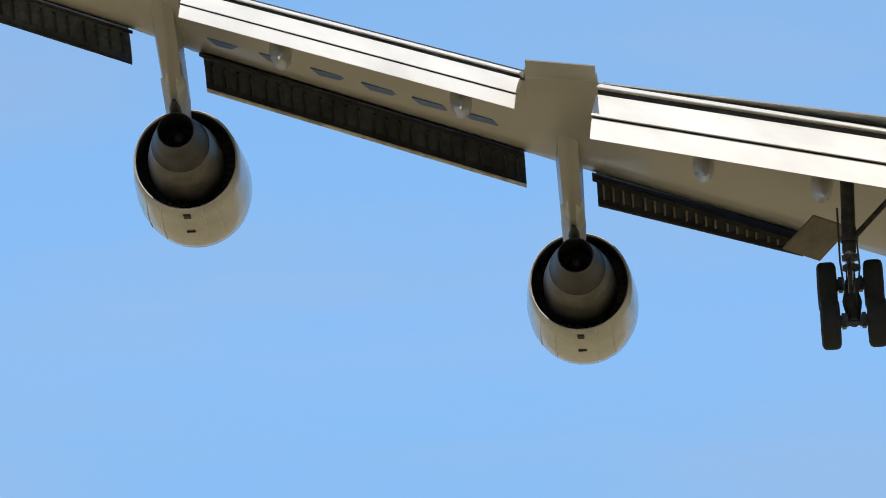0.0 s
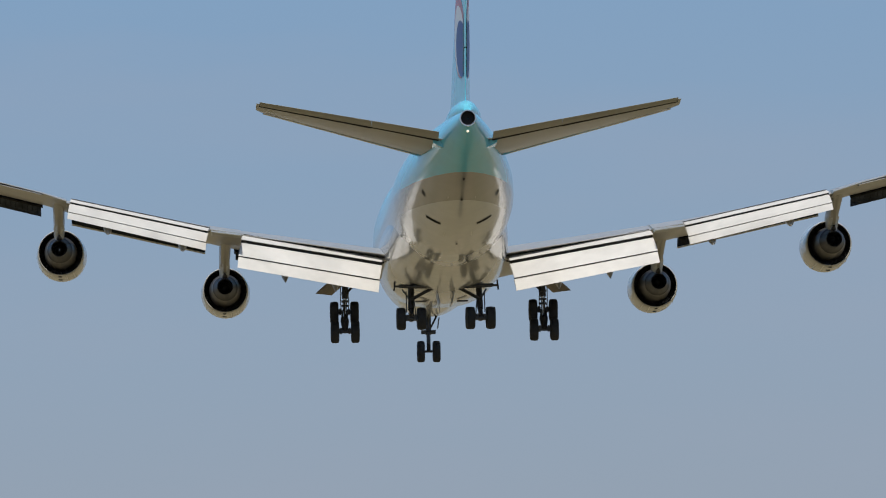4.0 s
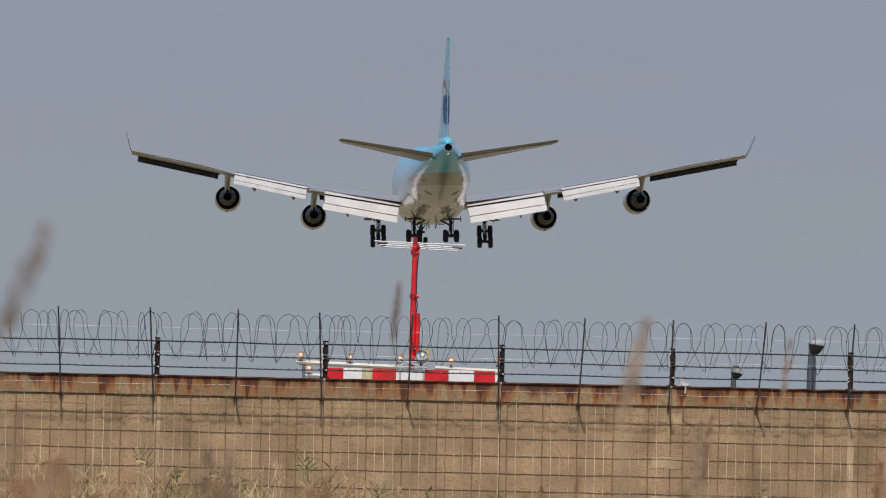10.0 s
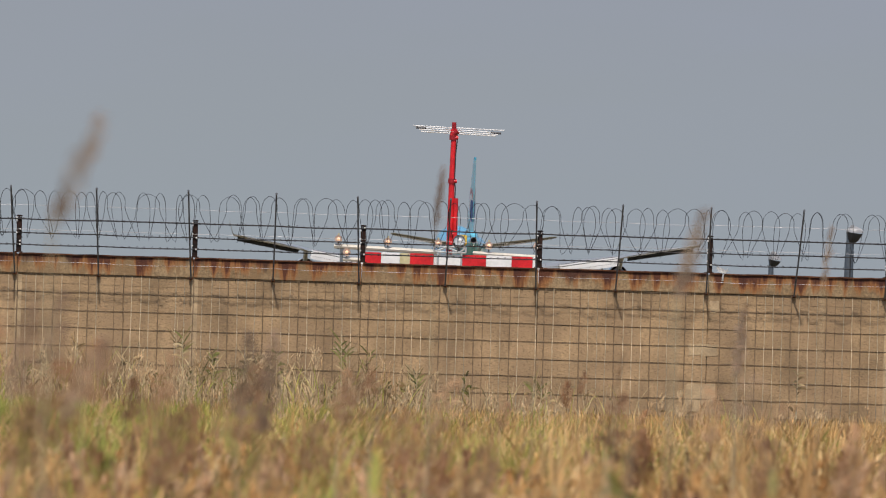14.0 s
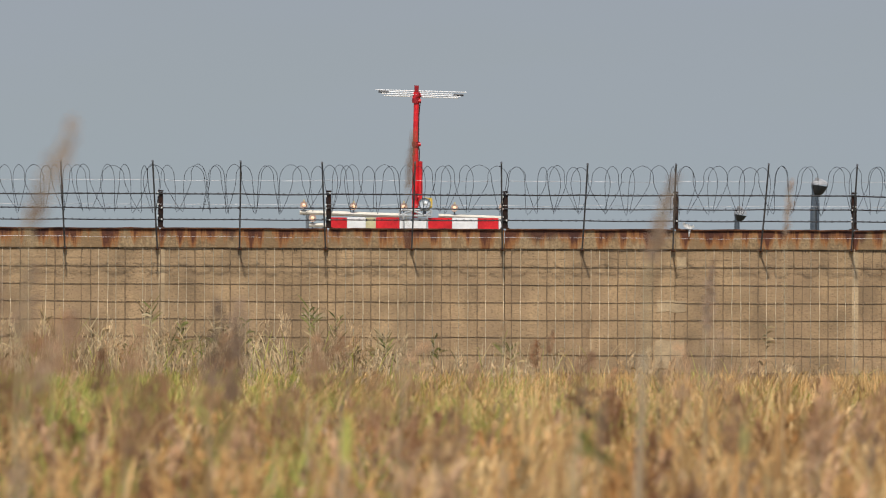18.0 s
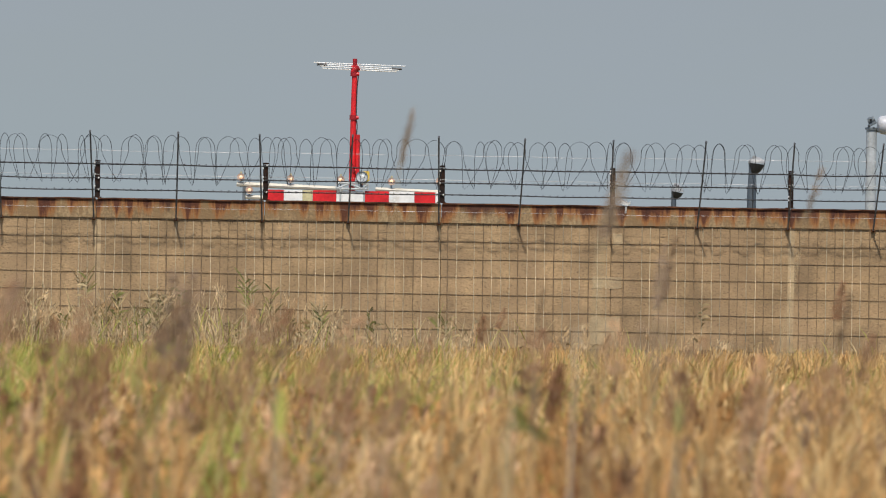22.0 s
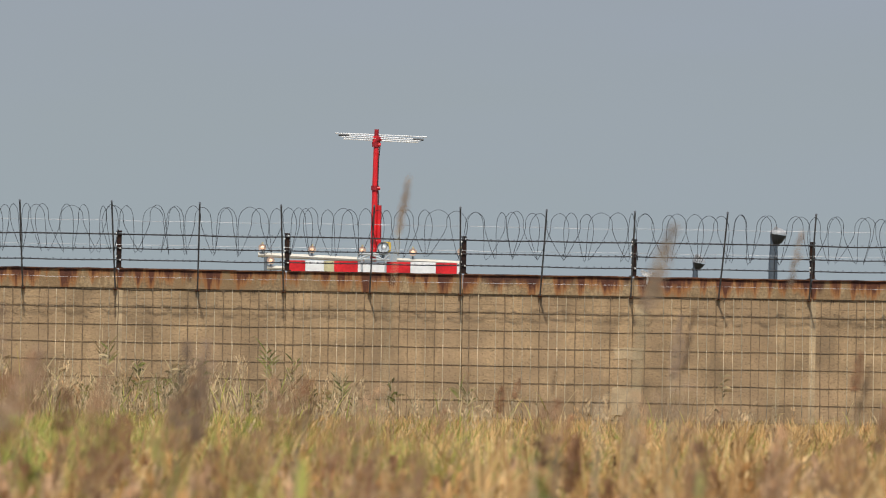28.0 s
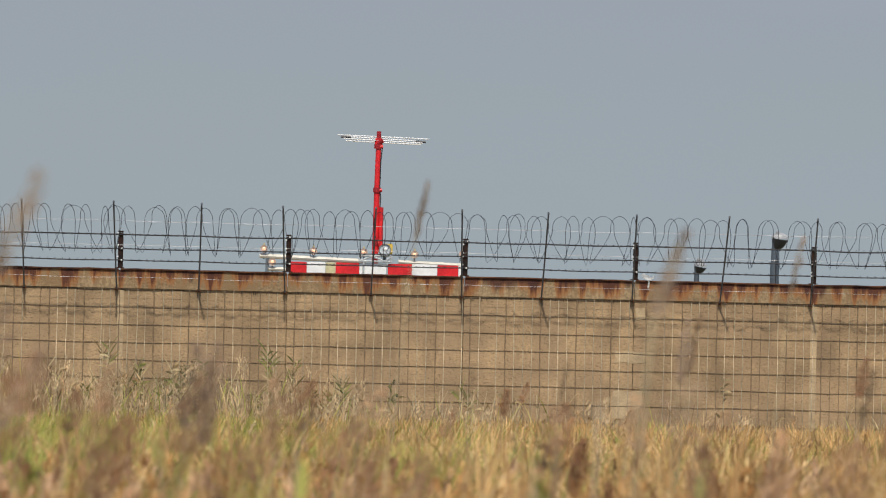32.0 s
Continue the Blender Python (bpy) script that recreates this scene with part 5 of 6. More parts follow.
        for pts, r in (([(gx, gyy, -4.0), (gx - 1.35, gyy + 0.4, -2.6)], 0.07), ([(gx, gyy - 0.1, -4.3), (gx + 0.02, gyy - 0.45, -4.9), (gx, gyy - 0.1, -5.4)], 0.05), ([(gx + 0.2, gyy, -3.1), (gx + 0.22, gyy, -4.4), (gx + 0.15, gyy, -5.3)], 0.025), ([(gx - 0.2, gyy, -3.6), (gx - 0.24, gyy, -4.6), (gx - 0.12, gyy, -5.4)], 0.022)):
            bm = B()
            tube(bm, pts, r, 8)
            sp("brace", bm, STRUT, strut)
        for z in (-3.9, -4.35, -4.6):
            bm = B()
            tube(bm, [(gx - 0.04, gyy, z - 0.05), (gx - 0.04, gyy, z + 0.06)], 0.22, 12)
            sp("collar", bm, STRUT, strut)
        for bx, by, bz, tilt, nm in ((gx, gyy, gz, 50.0, "wing_gear_truck"), (1.90, -2.6, -5.52, 4.0, "body_gear_truck")):
            ca, sa = math.cos(radians(tilt)), math.sin(radians(tilt))
            f, r = (0.735 * ca, 0.735 * sa), (-0.735 * ca, -0.735 * sa)
            bm = B()
            tube(bm, [(bx, by + f[0], bz + f[1]), (bx, by, bz + 0.06), (bx, by + r[0], bz + r[1])], [0.14, 0.24, 0.14], 12)
            truck = sp(nm, bm, STRUT, a, "truck beam with four wheels")
            for dy, dz in (f, r):
                bm = B()
                tube(bm, [(bx - 0.62, by + dy, bz + dz), (bx + 0.62, by + dy, bz + dz)], 0.075, 10)
                sp("axle", bm, STRUT, truck)
                for s2 in (-1, 1):
                    wx = bx + s2 * 0.56
                    bm = tyre_mesh(0.62, 0.46)
                    bmesh.ops.translate(bm, vec=(wx, by + dy, bz + dz), verts=bm.verts[:])
                    sp("tyre", bm, TYRE, truck, "black rubber tyre")
                    bm = rim_mesh(0.62, 0.40)
                    bmesh.ops.translate(bm, vec=(wx, by + dy, bz + dz), verts=bm.verts[:])
                    sp("rim", bm, STRUT, truck)
                    bm = B()
                    box(bm, (bx + s2 * 0.24, by + dy, bz + dz + 0.05), (0.20, 0.36, 0.34), 0.05)
                    sp("brake", bm, STRUT, truck)
            for pts in ([(bx + 0.10, by + f[0], bz + f[1] + 0.15), (bx + 0.12, by, bz + 0.35), (bx + 0.1, by + r[0], bz + r[1] + 0.15)], [(bx - 0.1, by + r[0] * 0.8, bz + r[1] * 0.8), (bx - 0.12, by - 0.1, bz + 0.6)]):
                bm = B()
                tube(bm, pts, 0.03, 6)
                sp("hydraulic_line", bm, STRUT, truck)
        bm = B()
        tube(bm, [(1.85, -1.6, -3.3), (1.9, -2.4, -5.0)], 0.17, 12)
        bs = sp("body_gear_strut", bm, STRUT, a, "dark inner main landing gear leg")
        for pts, r in (([(1.9, -2.4, -5.0), (1.9, -2.6, -5.5)], 0.12), ([(1.9, -2.25, -4.45), (0.62, -3.0, -3.82)], 0.095), ([(1.9, -2.1, -4.5), (2.3, -0.8, -3.8)], 0.05), ([(2.15, -2.2, -4.0), (2.15, -2.5, -5.2)], 0.03), ([(1.75, -2.2, -4.2), (1.65, -2.6, -5.3)], 0.03)):
            bm = B()
            tube(bm, pts, r, 9)
            sp("brace", bm, STRUT, bs)
        # doors
        bm = B()
        box(bm, (0, 0, 0), (0.05, 1.7, 1.15), 0.015)
        bmesh.ops.transform(bm, matrix=pose(6.2, 1.0, -3.50, 0, -55, 32), verts=bm.verts[:])
        sp("wing_gear_door", bm, DOORM, a, "open brownish landing gear door", False)
        bm = B()
        box(bm, (0, 0, 0), (0.04, 2.6, 0.90), 0.01)
        bmesh.ops.transform(bm, matrix=pose(0.42, -1.9, -4.28, 0, 11, 0), verts=bm.verts[:])
        sp("body_gear_door", bm, WING, a, "open grey belly door", False)
        # flat dark slab on the belly, in place of the open bay's shade
        bm = B()
        box(bm, (0, 0, 0), (1.9, 0.7, 0.10), 0.01)
        bmesh.ops.transform(bm, matrix=pose(1.62, -3.2, -3.80, -5.5, -2, 0), verts=bm.verts[:])
        sp("gear_well_shade", bm, SOOT_SHADE, a, "dark slab painting the shade of the landing gear bay", False)
        bm = B()
        tube(bm, [(2.85, -3.55, -3.80), (0.5, -3.55, -3.84)], 0.065, 6)
        sp("bay_edge", bm, STRUT, a)
        bm = B()
        tube(bm, [(2.80, -3.5, -3.50), (2.86, -3.5, -4.05)], 0.05, 6)
        sp("bay_link", bm, STRUT, a)
        # belly vents
        bm = B()
        box(bm, (1.15, 3.0, -4.16), (0.62, 0.75, 0.04), 0.01)
        sp("pack_vent", bm, SOOT_SHADE, a, "dark air vent in the belly", False)
        # registration under the port wing, kept as plain slanted bars
        if sgn < 0:
            for k in range(6):
                x = 13.6 + k * 1.15
                yl, yt, z, th = wing_at(x + 0.4)
                uu = 0.42
                bm = B()
                yc = yl - (yl - yt) * uu
                lo = [(x, yc + 0.62), (x + 0.70, yc + 0.08), (x + 0.88, yc - 0.52), (x + 0.18, yc + 0.02)]
                zz = z - th * 0.345
                rings(bm, [[(p, q, zz - 0.03 + (p - x) * 0.13) for p, q in lo], [(p, q, zz + 0.03 + (p - x) * 0.13) for p, q in lo]])
                sp("registration_bar", bm, LOGO_B, wing, "dark blue painted bar", False)
    # nose gear
    bm = B()
    tube(bm, [(0, 24.1, -3.0), (0, 23.85, -4.56)], 0.17, 12)
    ns = part("nose_gear_strut", bm, STRUT, a, "dark nose landing gear leg")
    for pts, r in (([(0, 24.75, -4.4), (0, 24.65, -5.5)], 0.115), ([(-0.5, 24.6, -5.48), (0.5, 24.6, -5.48)], 0.07), ([(0, 24.8, -4.35), (-0.55, 24.9, -3.3)], 0.055), ([(0, 24.8, -4.35), (0.55, 24.9, -3.3)], 0.055), ([(-0.42, 24.7, -4.35), (0.42, 24.7, -4.35)], 0.12), ([(0, 24.55, -4.7), (0, 24.2, -5.05), (0, 24.5, -5.4)], 0.04), ([(0, 24.8, -4.0), (0, 27.0, -3.3)], 0.06)):
        bm = B()
        tube(bm, [(p[0], p[1] - 0.9, p[2] - 0.06) for p in pts], r, 9)
        part("brace", bm, STRUT, ns)
    for s2 in (-1, 1):
        bm = tyre_mesh(0.62, 0.44)
        bmesh.ops.translate(bm, vec=(s2 * 0.45, 23.7, -5.55), verts=bm.verts[:])
        part("tyre", bm, TYRE, ns, "black rubber tyre")
        bm = rim_mesh(0.62, 0.38)
        bmesh.ops.translate(bm, vec=(s2 * 0.45, 23.7, -5.55), verts=bm.verts[:])
        part("rim", bm, STRUT, ns)
        bm = B()
        box(bm, (0, 0, 0), (0.04, 1.4, 0.60), 0.01)
        bmesh.ops.transform(bm, matrix=pose(s2 * 0.60, 24.4, -3.85, 0, s2 * 8, 0), verts=bm.verts[:])
        part("nose_gear_door", bm, STRUT, a, "open nose gear door", False)
    return a


airliner = build_airliner()


# ---- a second airliner, far off, with haze put into its body colour ----
def build_far():
    f = thing("distant_airliner", "small twin-engined airliner far off, its paint greyed for haze", "airplane")
    # grey chosen to come near the sky's brightness: haze painted into the colour
    pale = mat("far_haze_grey", (0.52, 0.50, 0.50), 0.4, 0, 0.05)
    cream = mat("far_fin_paint", (0.70, 0.62, 0.58), 0.4, 0, 0.05)
    bm = B()
    rings(bm, [section(y, z, r, r, 20) for y, z, r in ((14, -0.4, 0.1), (13, -0.2, 0.9), (10.5, 0, 1.6), (-6, 0, 1.7), (-11, 0.5, 1.0), (-15, 1.1, 0.2))])
    bmesh.ops.scale(bm, vec=(0.74, 0.74, 0.74), verts=bm.verts[:])
    part("fuselage", bm, pale, f)
    bm = B()
    rings(bm, [[(0.12, -9.5, 1.0), (0.12, -14, 1.0), (-0.12, -14, 1.0), (-0.12, -9.5, 1.0)], [(0.06, -13.6, 6.2), (0.06, -15.8, 6.2), (-0.06, -15.8, 6.2), (-0.06, -13.6, 6.2)]])
    bmesh.ops.scale(bm, vec=(0.74, 0.74, 0.74), verts=bm.verts[:])
    part("fin", bm, cream, f, "cream tail fin")
    for sgn in (-1, 1):
        bm = B()
        rings(bm, [[(sgn * p[0], p[1], p[2]) for p in foil(x, yl, yt, z, th)] for x, yl, yt, z, th in ((1, 4.5, -2.2, -1.1, 0.8), (14.8, -4.2, -5.8, 0.35, 0.25))])
        bmesh.ops.scale(bm, vec=(0.74, 0.74, 0.74), verts=bm.verts[:])
        part("wing", bm, pale, f)
        bm = B()
        rings(bm, [[(sgn * p[0], p[1], p[2]) for p in foil(x, yl, yt, z, th)] for x, yl, yt, z, th in ((0.5, -11.5, -14.2, 1.1, 0.35), (5.8, -14.6, -16, 1.7, 0.15))])
        bmesh.ops.scale(bm, vec=(0.74, 0.74, 0.74), verts=bm.verts[:])
        part("tailplane", bm, pale, f)
        bm = B()
        lathe(bm, [(-1.6, 0.6), (0.4, 0.95), (2.2, 0.9)], 18, (sgn * 4.9, 3.0, -2.0), True)
        bmesh.ops.scale(bm, vec=(0.74, 0.74, 0.74), verts=bm.verts[:])
        part("engine", bm, pale, f)
    return f


distant = build_far()


# ---- plants of the field ----
def blades(name, rows, material, label, category):
    """One mesh of bent tapering blades; rows: x, y, z, height, width, lean x, lean y, turn."""
    r = np.array(rows, float)
    n = len(r)
    x, y, z, h, w, lx, ly, a = r.T
    ts = np.array([0.0, 0.4, 0.75, 1.0])
    V = np.empty((n, 7, 3))
    wx, wy = np.cos(a) * w / 2, np.sin(a) * w / 2
    for k, t in enumerate(ts):
        cx, cy, cz = x + lx * h * t * t, y + ly * h * t * t, z + h * (t - 0.12 * t * t * np.hypot(lx, ly))
        f = (1.0, 0.9, 0.55, 0.0)[k]
        if k < 3:
            V[:, 2 * k] = np.stack([cx - wx * f, cy - wy * f, cz], -1)
            V[:, 2 * k + 1] = np.stack([cx + wx * f, cy + wy * f, cz], -1)
        else:
            V[:, 6] = np.stack([cx, cy, cz], -1)
    base = np.arange(n)[:, None] * 7
    q = np.concatenate([base + np.array([0, 1, 3, 2]), base + np.array([2, 3, 5, 4])])
    t3 = base + np.array([4, 5, 6])
    me = bpy.data.meshes.new(name)
    me.from_pydata(V.reshape(-1, 3).tolist(), [], q.tolist() + t3.tolist())
    me.materials.append(material)
    return tagged(new(name, me), label, category, kind="stuff")


rng = np.random.default_rng(7)


def spread(n, d0, d1, power=1.0, margin=0.9):
    """Places in the wedge of field before the camera."""
    d = d0 + (d1 - d0) * rng.random(n) ** power
    x = (rng.random(n) * 2 - 1) * (0.0665 * d + margin)
    return x, d


def clump(x, y, s, k):
    return np.array([noise.noise((px * s + k * 7.1, py * s * 0.35, k)) for px, py in zip(x, y)])


def field_height(d):
    """How high the grass stands at the distance d."""
    return np.interp(d, [18, 25, 33, 45, 60, 75, 100, 125, 150], [0.72, 0.98, 1.00, 0.93, 0.85, 0.79, 0.68, 0.58, 0.42])


def build_field():
    # golden straw
    for nm, tufts, d0, d1, m, lab, side in (("near_grass", 3600, 23, 66, NEAR_STRAW, "tall dry brown grass in leaning tufts", 0.4), ("straw_grass", 5200, 62, 152.6, STRAW, "tall dry golden grass filling the field", 0.85), ("green_grass", 7000, 42, 140, GREENISH, "yellow-green grass among the straw", -1.15), ("near_green_grass", 700, 28, 62, GREENISH, "yellow-green grass among the brown", -0.8)):
        x, d = spread(tufts, d0, d1, 0.75)
        g = clump(x, d, 0.55, 1.0)
        u = x / (0.0665 * d + 0.9)
        keep = rng.random(len(x)) < np.clip((0.46 if side > 0 else 0.26) + side * u + math.copysign(1.5, side) * g, 0.03 if side < 0 else 0.07, 1)
        x, d = x[keep], d[keep]
        # blades of a tuft share their lean and height
        per = 26 if nm == "near_grass" else 16
        tl, ty, th = rng.normal(0.08, 0.28, len(x)), rng.normal(0, 0.18, len(x)), rng.normal(1.0, 0.16, len(x))
        x, d, tl, ty, th = (np.repeat(v, per) for v in (x, d, tl, ty, th))
        n = len(x)
        x, d = x + rng.normal(0, 0.0011 * d + 0.01, n), np.minimum(d + rng.normal(0, 0.2, n), 153.0)
        h = field_height(d) * (0.86 + 0.26 * rng.random(n)) * np.clip(th, 0.72, 1.3)
        w = 0.009 + 0.00008 * d + 0.010 * rng.random(n)
        z0, spread_x = np.zeros(n), 0.10
        if nm == "near_grass":              # short tangled blades at all heights
            z0, spread_x = h * rng.random(n) * 0.70, 0.24
            h, w = h * (0.18 + 0.30 * rng.random(n)), w * 0.9
        rows = np.stack([x, d, z0, h, w, tl + rng.normal(0, spread_x, n), ty + rng.normal(0, 0.1, n), rng.random(n) * 0.9 - 0.45], -1)
        blades(nm, rows, m, lab, "grass")
    # thicket of leafy reed shoots at the foot of the wall
    for nm, n, m, lab in (("dry_thicket", 1300, REED_DRY, "dry straw-coloured reed shoots at the wall's foot"), ("green_thicket", 260, GREENISH, "green reed shoots at the wall's foot")):
        x = np.where(rng.random(n) < 0.62, rng.normal(-4.3, 2.3, n), rng.uniform(-10, 9.5, n))
        d = rng.uniform(138, 152.5, n)
        h = (0.26 + 0.46 * rng.random(n) ** 1.4) * (1 + 0.8 * clump(x, d, 0.9, 9.0)) * np.interp(x, [-9, -2, 2.5, 9], [1.05, 1.1, 0.78, 0.66]) + 0.16
        rows = np.stack([x, d, np.where(rng.random(n) < 0.5, h * 0.45, 0.0), h, 0.012 + 0.016 * rng.random(n), rng.normal(0, 0.33, n), rng.normal(0, 0.2, n), rng.random(n) * 0.9 - 0.45], -1)
        blades(nm, rows, m, lab, "reeds")
    # soft brown heads of the far reeds, which hide the wall's foot in uneven drifts
    x, d = spread(420, 90, 150, 0.7, 0.3)
    g = clump(x, d, 0.8, 5.0)
    keep = rng.random(420) < np.clip(0.45 - 0.55 * x / (0.0665 * d) + 1.2 * g, 0.10, 1)
    rows = []
    for px, pd, pg in zip(x[keep], d[keep], g[keep]):
        top = field_height(pd) * rng.uniform(1.0, 1.45) + max(0.0, pg) * 0.5 + (0.25 * rng.random() if px < 0 else 0.0)
        lean = rng.normal(0.12, 0.2)
        for k in range(16):
            t = rng.random()
            rows.append((px + lean * 0.22 * t + rng.normal(0, 0.018), pd, top - 0.24 * (1 - t), rng.uniform(0.04, 0.09), 0.016, lean + rng.normal(0.05, 0.4), rng.normal(0, 0.3), rng.uniform(-0.6, 0.6)))
        rows.append((px - lean * 0.1, pd, 0.0, top - 0.1, 0.012, lean * 0.3, 0.0, 0.0))
    for k in range(90):
        px, pd, top, lean = rng.choice((-6.4, -5.2, -4.4, -3.3, -2.5, -1.2)) + rng.normal(0, 0.35), rng.uniform(141, 150), 0.75 + 0.75 * rng.random() ** 1.6, rng.normal(0.05, 0.25)
        for q in range(14):
            t = rng.random()
            rows.append((px + lean * 0.25 * t + rng.normal(0, 0.02), pd, top - 0.26 * (1 - t), rng.uniform(0.05, 0.10), 0.015, lean + rng.normal(0.05, 0.4), rng.normal(0, 0.3), rng.uniform(-0.6, 0.6)))
        rows.append((px - lean * 0.1, pd, 0.0, top - 0.1, 0.013, lean * 0.3, 0.0, 0.0))
    blades("far_heads", rows, HEAD_FAR, "soft brown reed heads before the wall's foot", "reeds")
    # feathery heads of the nearer reeds, in colours that drift from brown and rose to straw
    for nm, n, d0, d1, lo, hi, m, lab, side in (("rose_heads", 260, 24, 48, 0.95, 1.20, HEAD_ROSE, "rose-brown feathery heads over the near grass", -0.25),
                                                ("rust_heads", 560, 24, 52, 0.92, 1.16, HEAD_RUST, "rust-brown feathery heads over the near grass", 0.0),
                                                ("umber_heads", 155, 24, 60, 0.95, 1.22, HEAD_UMBER, "dark umber feathery heads over the near grass", -0.35),
                                                ("straw_heads", 900, 30, 100, 0.92, 1.12, HEAD_STRAW, "straw-coloured feathery heads over the field", 0.75)):
        x, d = spread(n, d0, d1, 1.1)
        u = x / (0.0665 * d + 0.9)
        keep = rng.random(n) < np.clip(0.55 + side * u + 1.0 * clump(x, d, 0.9, 3.0 + len(nm)), 0.12, 1)
        x, d = x[keep], d[keep]
        rows = []
        for px, pd in zip(x, d):
            top = field_height(pd) * rng.uniform(lo, hi)
            L, wd, lean = rng.uniform(0.13, 0.28), rng.uniform(0.020, 0.042), rng.normal(0.16, 0.17)
            for k in range(26):
                t = rng.random()
                q = wd * math.sin(math.pi * min(1, 0.15 + 0.8 * t))
                rows.append((px + lean * L * t + rng.normal(0, q * 0.6), pd + rng.normal(0, q * 0.6), top - L * (1 - t), L * rng.uniform(0.16, 0.34), 0.011 + 0.00012 * pd, lean + rng.normal(0.05, 0.35), rng.normal(0, 0.3), rng.uniform(-0.6, 0.6)))
            rows.append((px - lean * 0.1, pd, 0.0, top - L * 0.4, 0.008, lean * 0.3, 0.0, 0.0))
        blades(nm, rows, m, lab, "reeds")
    # small brown seed heads farther off
    x, d = spread(420, 60, 145, 0.9)
    rows = []
    for px, pd in zip(x, d):
        hh = field_height(pd) * rng.uniform(0.85, 1.18)
        for k in range(10):
            rows.append((px + rng.normal(0, 0.018), pd + rng.normal(0, 0.018), hh - rng.uniform(0.02, 0.15), rng.uniform(0.05, 0.11), 0.012, rng.normal(0.2, 0.3), rng.normal(0, 0.3), rng.uniform(-0.6, 0.6)))
    blades("seed_heads", rows, BROWNISH, "brown seed heads over the grass", "grass")
    # broad green leaves that stand out of the near grass
    rows = []
    for px, pd in zip(*spread(150, 33, 75, 1.0)):
        if rng.random() < 0.75 - 0.45 * px / (0.0665 * pd):
            for k in range(3):
                rows.append((px, pd, field_height(pd) * rng.uniform(0.35, 0.7), rng.uniform(0.22, 0.42), rng.uniform(0.020, 0.034), rng.normal(0.1, 0.7), rng.normal(0, 0.3), rng.uniform(-0.7, 0.7)))
    blades("reed_blades", rows, REED_LEAF, "broad green reed leaves among the brown heads", "reeds")


build_field()


def reed_leafs(bm, x, y, z, n, size, rg, droop=0.55):
    for k in range(n):
        a = rg.uniform(0, 2 * math.pi)
        L = size * rg.uniform(0.7, 1.2)
        up = rg.uniform(0.35, 1.15)
        dx, dy = math.cos(a), math.sin(a) * 0.6
        pts = []
        for t, w in ((0, 0.011), (0.35, 0.021), (0.7, 0.014), (1.0, 0.0)):
            c = Vector((x + dx * L * t, y + dy * L * t, z + L * (up * t * (1.0 if droop > 0.4 else 1.5) - droop * t * t)))
            pts.append((c, w))
        vs = []
        for c, w in pts[:3]:
            vs.append((bm.verts.new(c + Vector((0, 0, w))), bm.verts.new(c - Vector((0, 0, w)))))
        tip = bm.verts.new(pts[3][0])
        for p, q in zip(vs, vs[1:]):
            bm.faces.new((p[0], p[1], q[1], q[0]))
        bm.faces.new((vs[2][0], vs[2][1], tip))
        z += size * rg.uniform(0.1, 0.3)


def build_wall_reeds():
    """Reeds close before the wall, leafy, sharp in view."""
    rg = random.Random(11)
    stems, leaves = B(), B()
    dry = B()
    leafy = [(-6.2, 1.7), (-5.4, 1.35), (-4.72, 2.0), (-4.60, 1.85), (-4.45, 1.65), (-4.05, 1.25), (-3.45, 1.45), (-3.25, 1.2), (-2.6, 0.95), (-1.80, 1.75), (-1.70, 1.5), (-1.45, 1.1), (-0.8, 1.0), (0.15, 1.15), (0.32, 1.0), (1.55, 0.95), (5.82, 1.25), (-7.3, 1.1), (-6.7, 1.4), (-3.9, 1.1), (-5.0, 1.0), (-3.0, 1.0), (-3.6, 1.0), (1.35, 1.1), (-7.0, 1.25)]
    leafy += [(rg.choice((-6.6, -5.3, -4.6, -4.3, -3.5, -2.9, -1.75, -0.9)) + rg.gauss(0, 0.27), 0.5 + 0.95 * rg.random() ** 1.7) for _ in range(105)] + [(rg.gauss(-6.5, 1.0), rg.uniform(0.6, 1.0)) for _ in range(12)]
    bare = [(rg.uniform(-9.5, 2.8), rg.uniform(0.45, 1.0) + 0.25 * rg.random() ** 4) for _ in range(300)] + [(rg.uniform(2.6, 9.8), rg.uniform(0.35, 0.72)) for _ in range(110)]
    for x, h in leafy + bare:
        y = rg.uniform(147.0, 152.6)
        bend = rg.uniform(-0.12, 0.16)
        green = (x, h) in leafy
        r = 0.010 if green else 0.0075
        tube(stems, [(x, y, 0), (x + bend * 0.3, y, h * 0.5), (x + bend, y, h)], [r, r * 0.9, r * 0.5], 4, False)
        if green:
            reed_leafs(leaves if rg.random() < 0.5 else dry, x + bend * 0.85, y, h * 0.70, rg.randint(6, 11) if h > 1.2 else rg.randint(5, 8), 0.19, rg, rg.uniform(0.1, 0.6))
            if rg.random() < 0.6:
                reed_leafs(dry, x + bend * 0.4, y, h * 0.45, 2, 0.22, rg, 0.3)
        elif rg.random() < 0.5:
            reed_leafs(dry, x + bend * 0.6, y, h * rg.uniform(0.5, 0.9), rg.randint(1, 2), 0.20, rg, rg.uniform(0.0, 0.9))
    for nm, bm, m, lab in (("reed_stems", stems, REED_STEM, "pale reed stems before the wall"), ("dry_reed_leaves", dry, REED_DRY, "straw-coloured dry reed leaves before the wall"), ("reed_leaves", leaves, REED_LEAF, "green reed leaves before the wall")):
        o = part(nm, bm, m, None, smooth=False)
        tagged(o, lab, "reeds", kind="stuff")


build_wall_reeds()


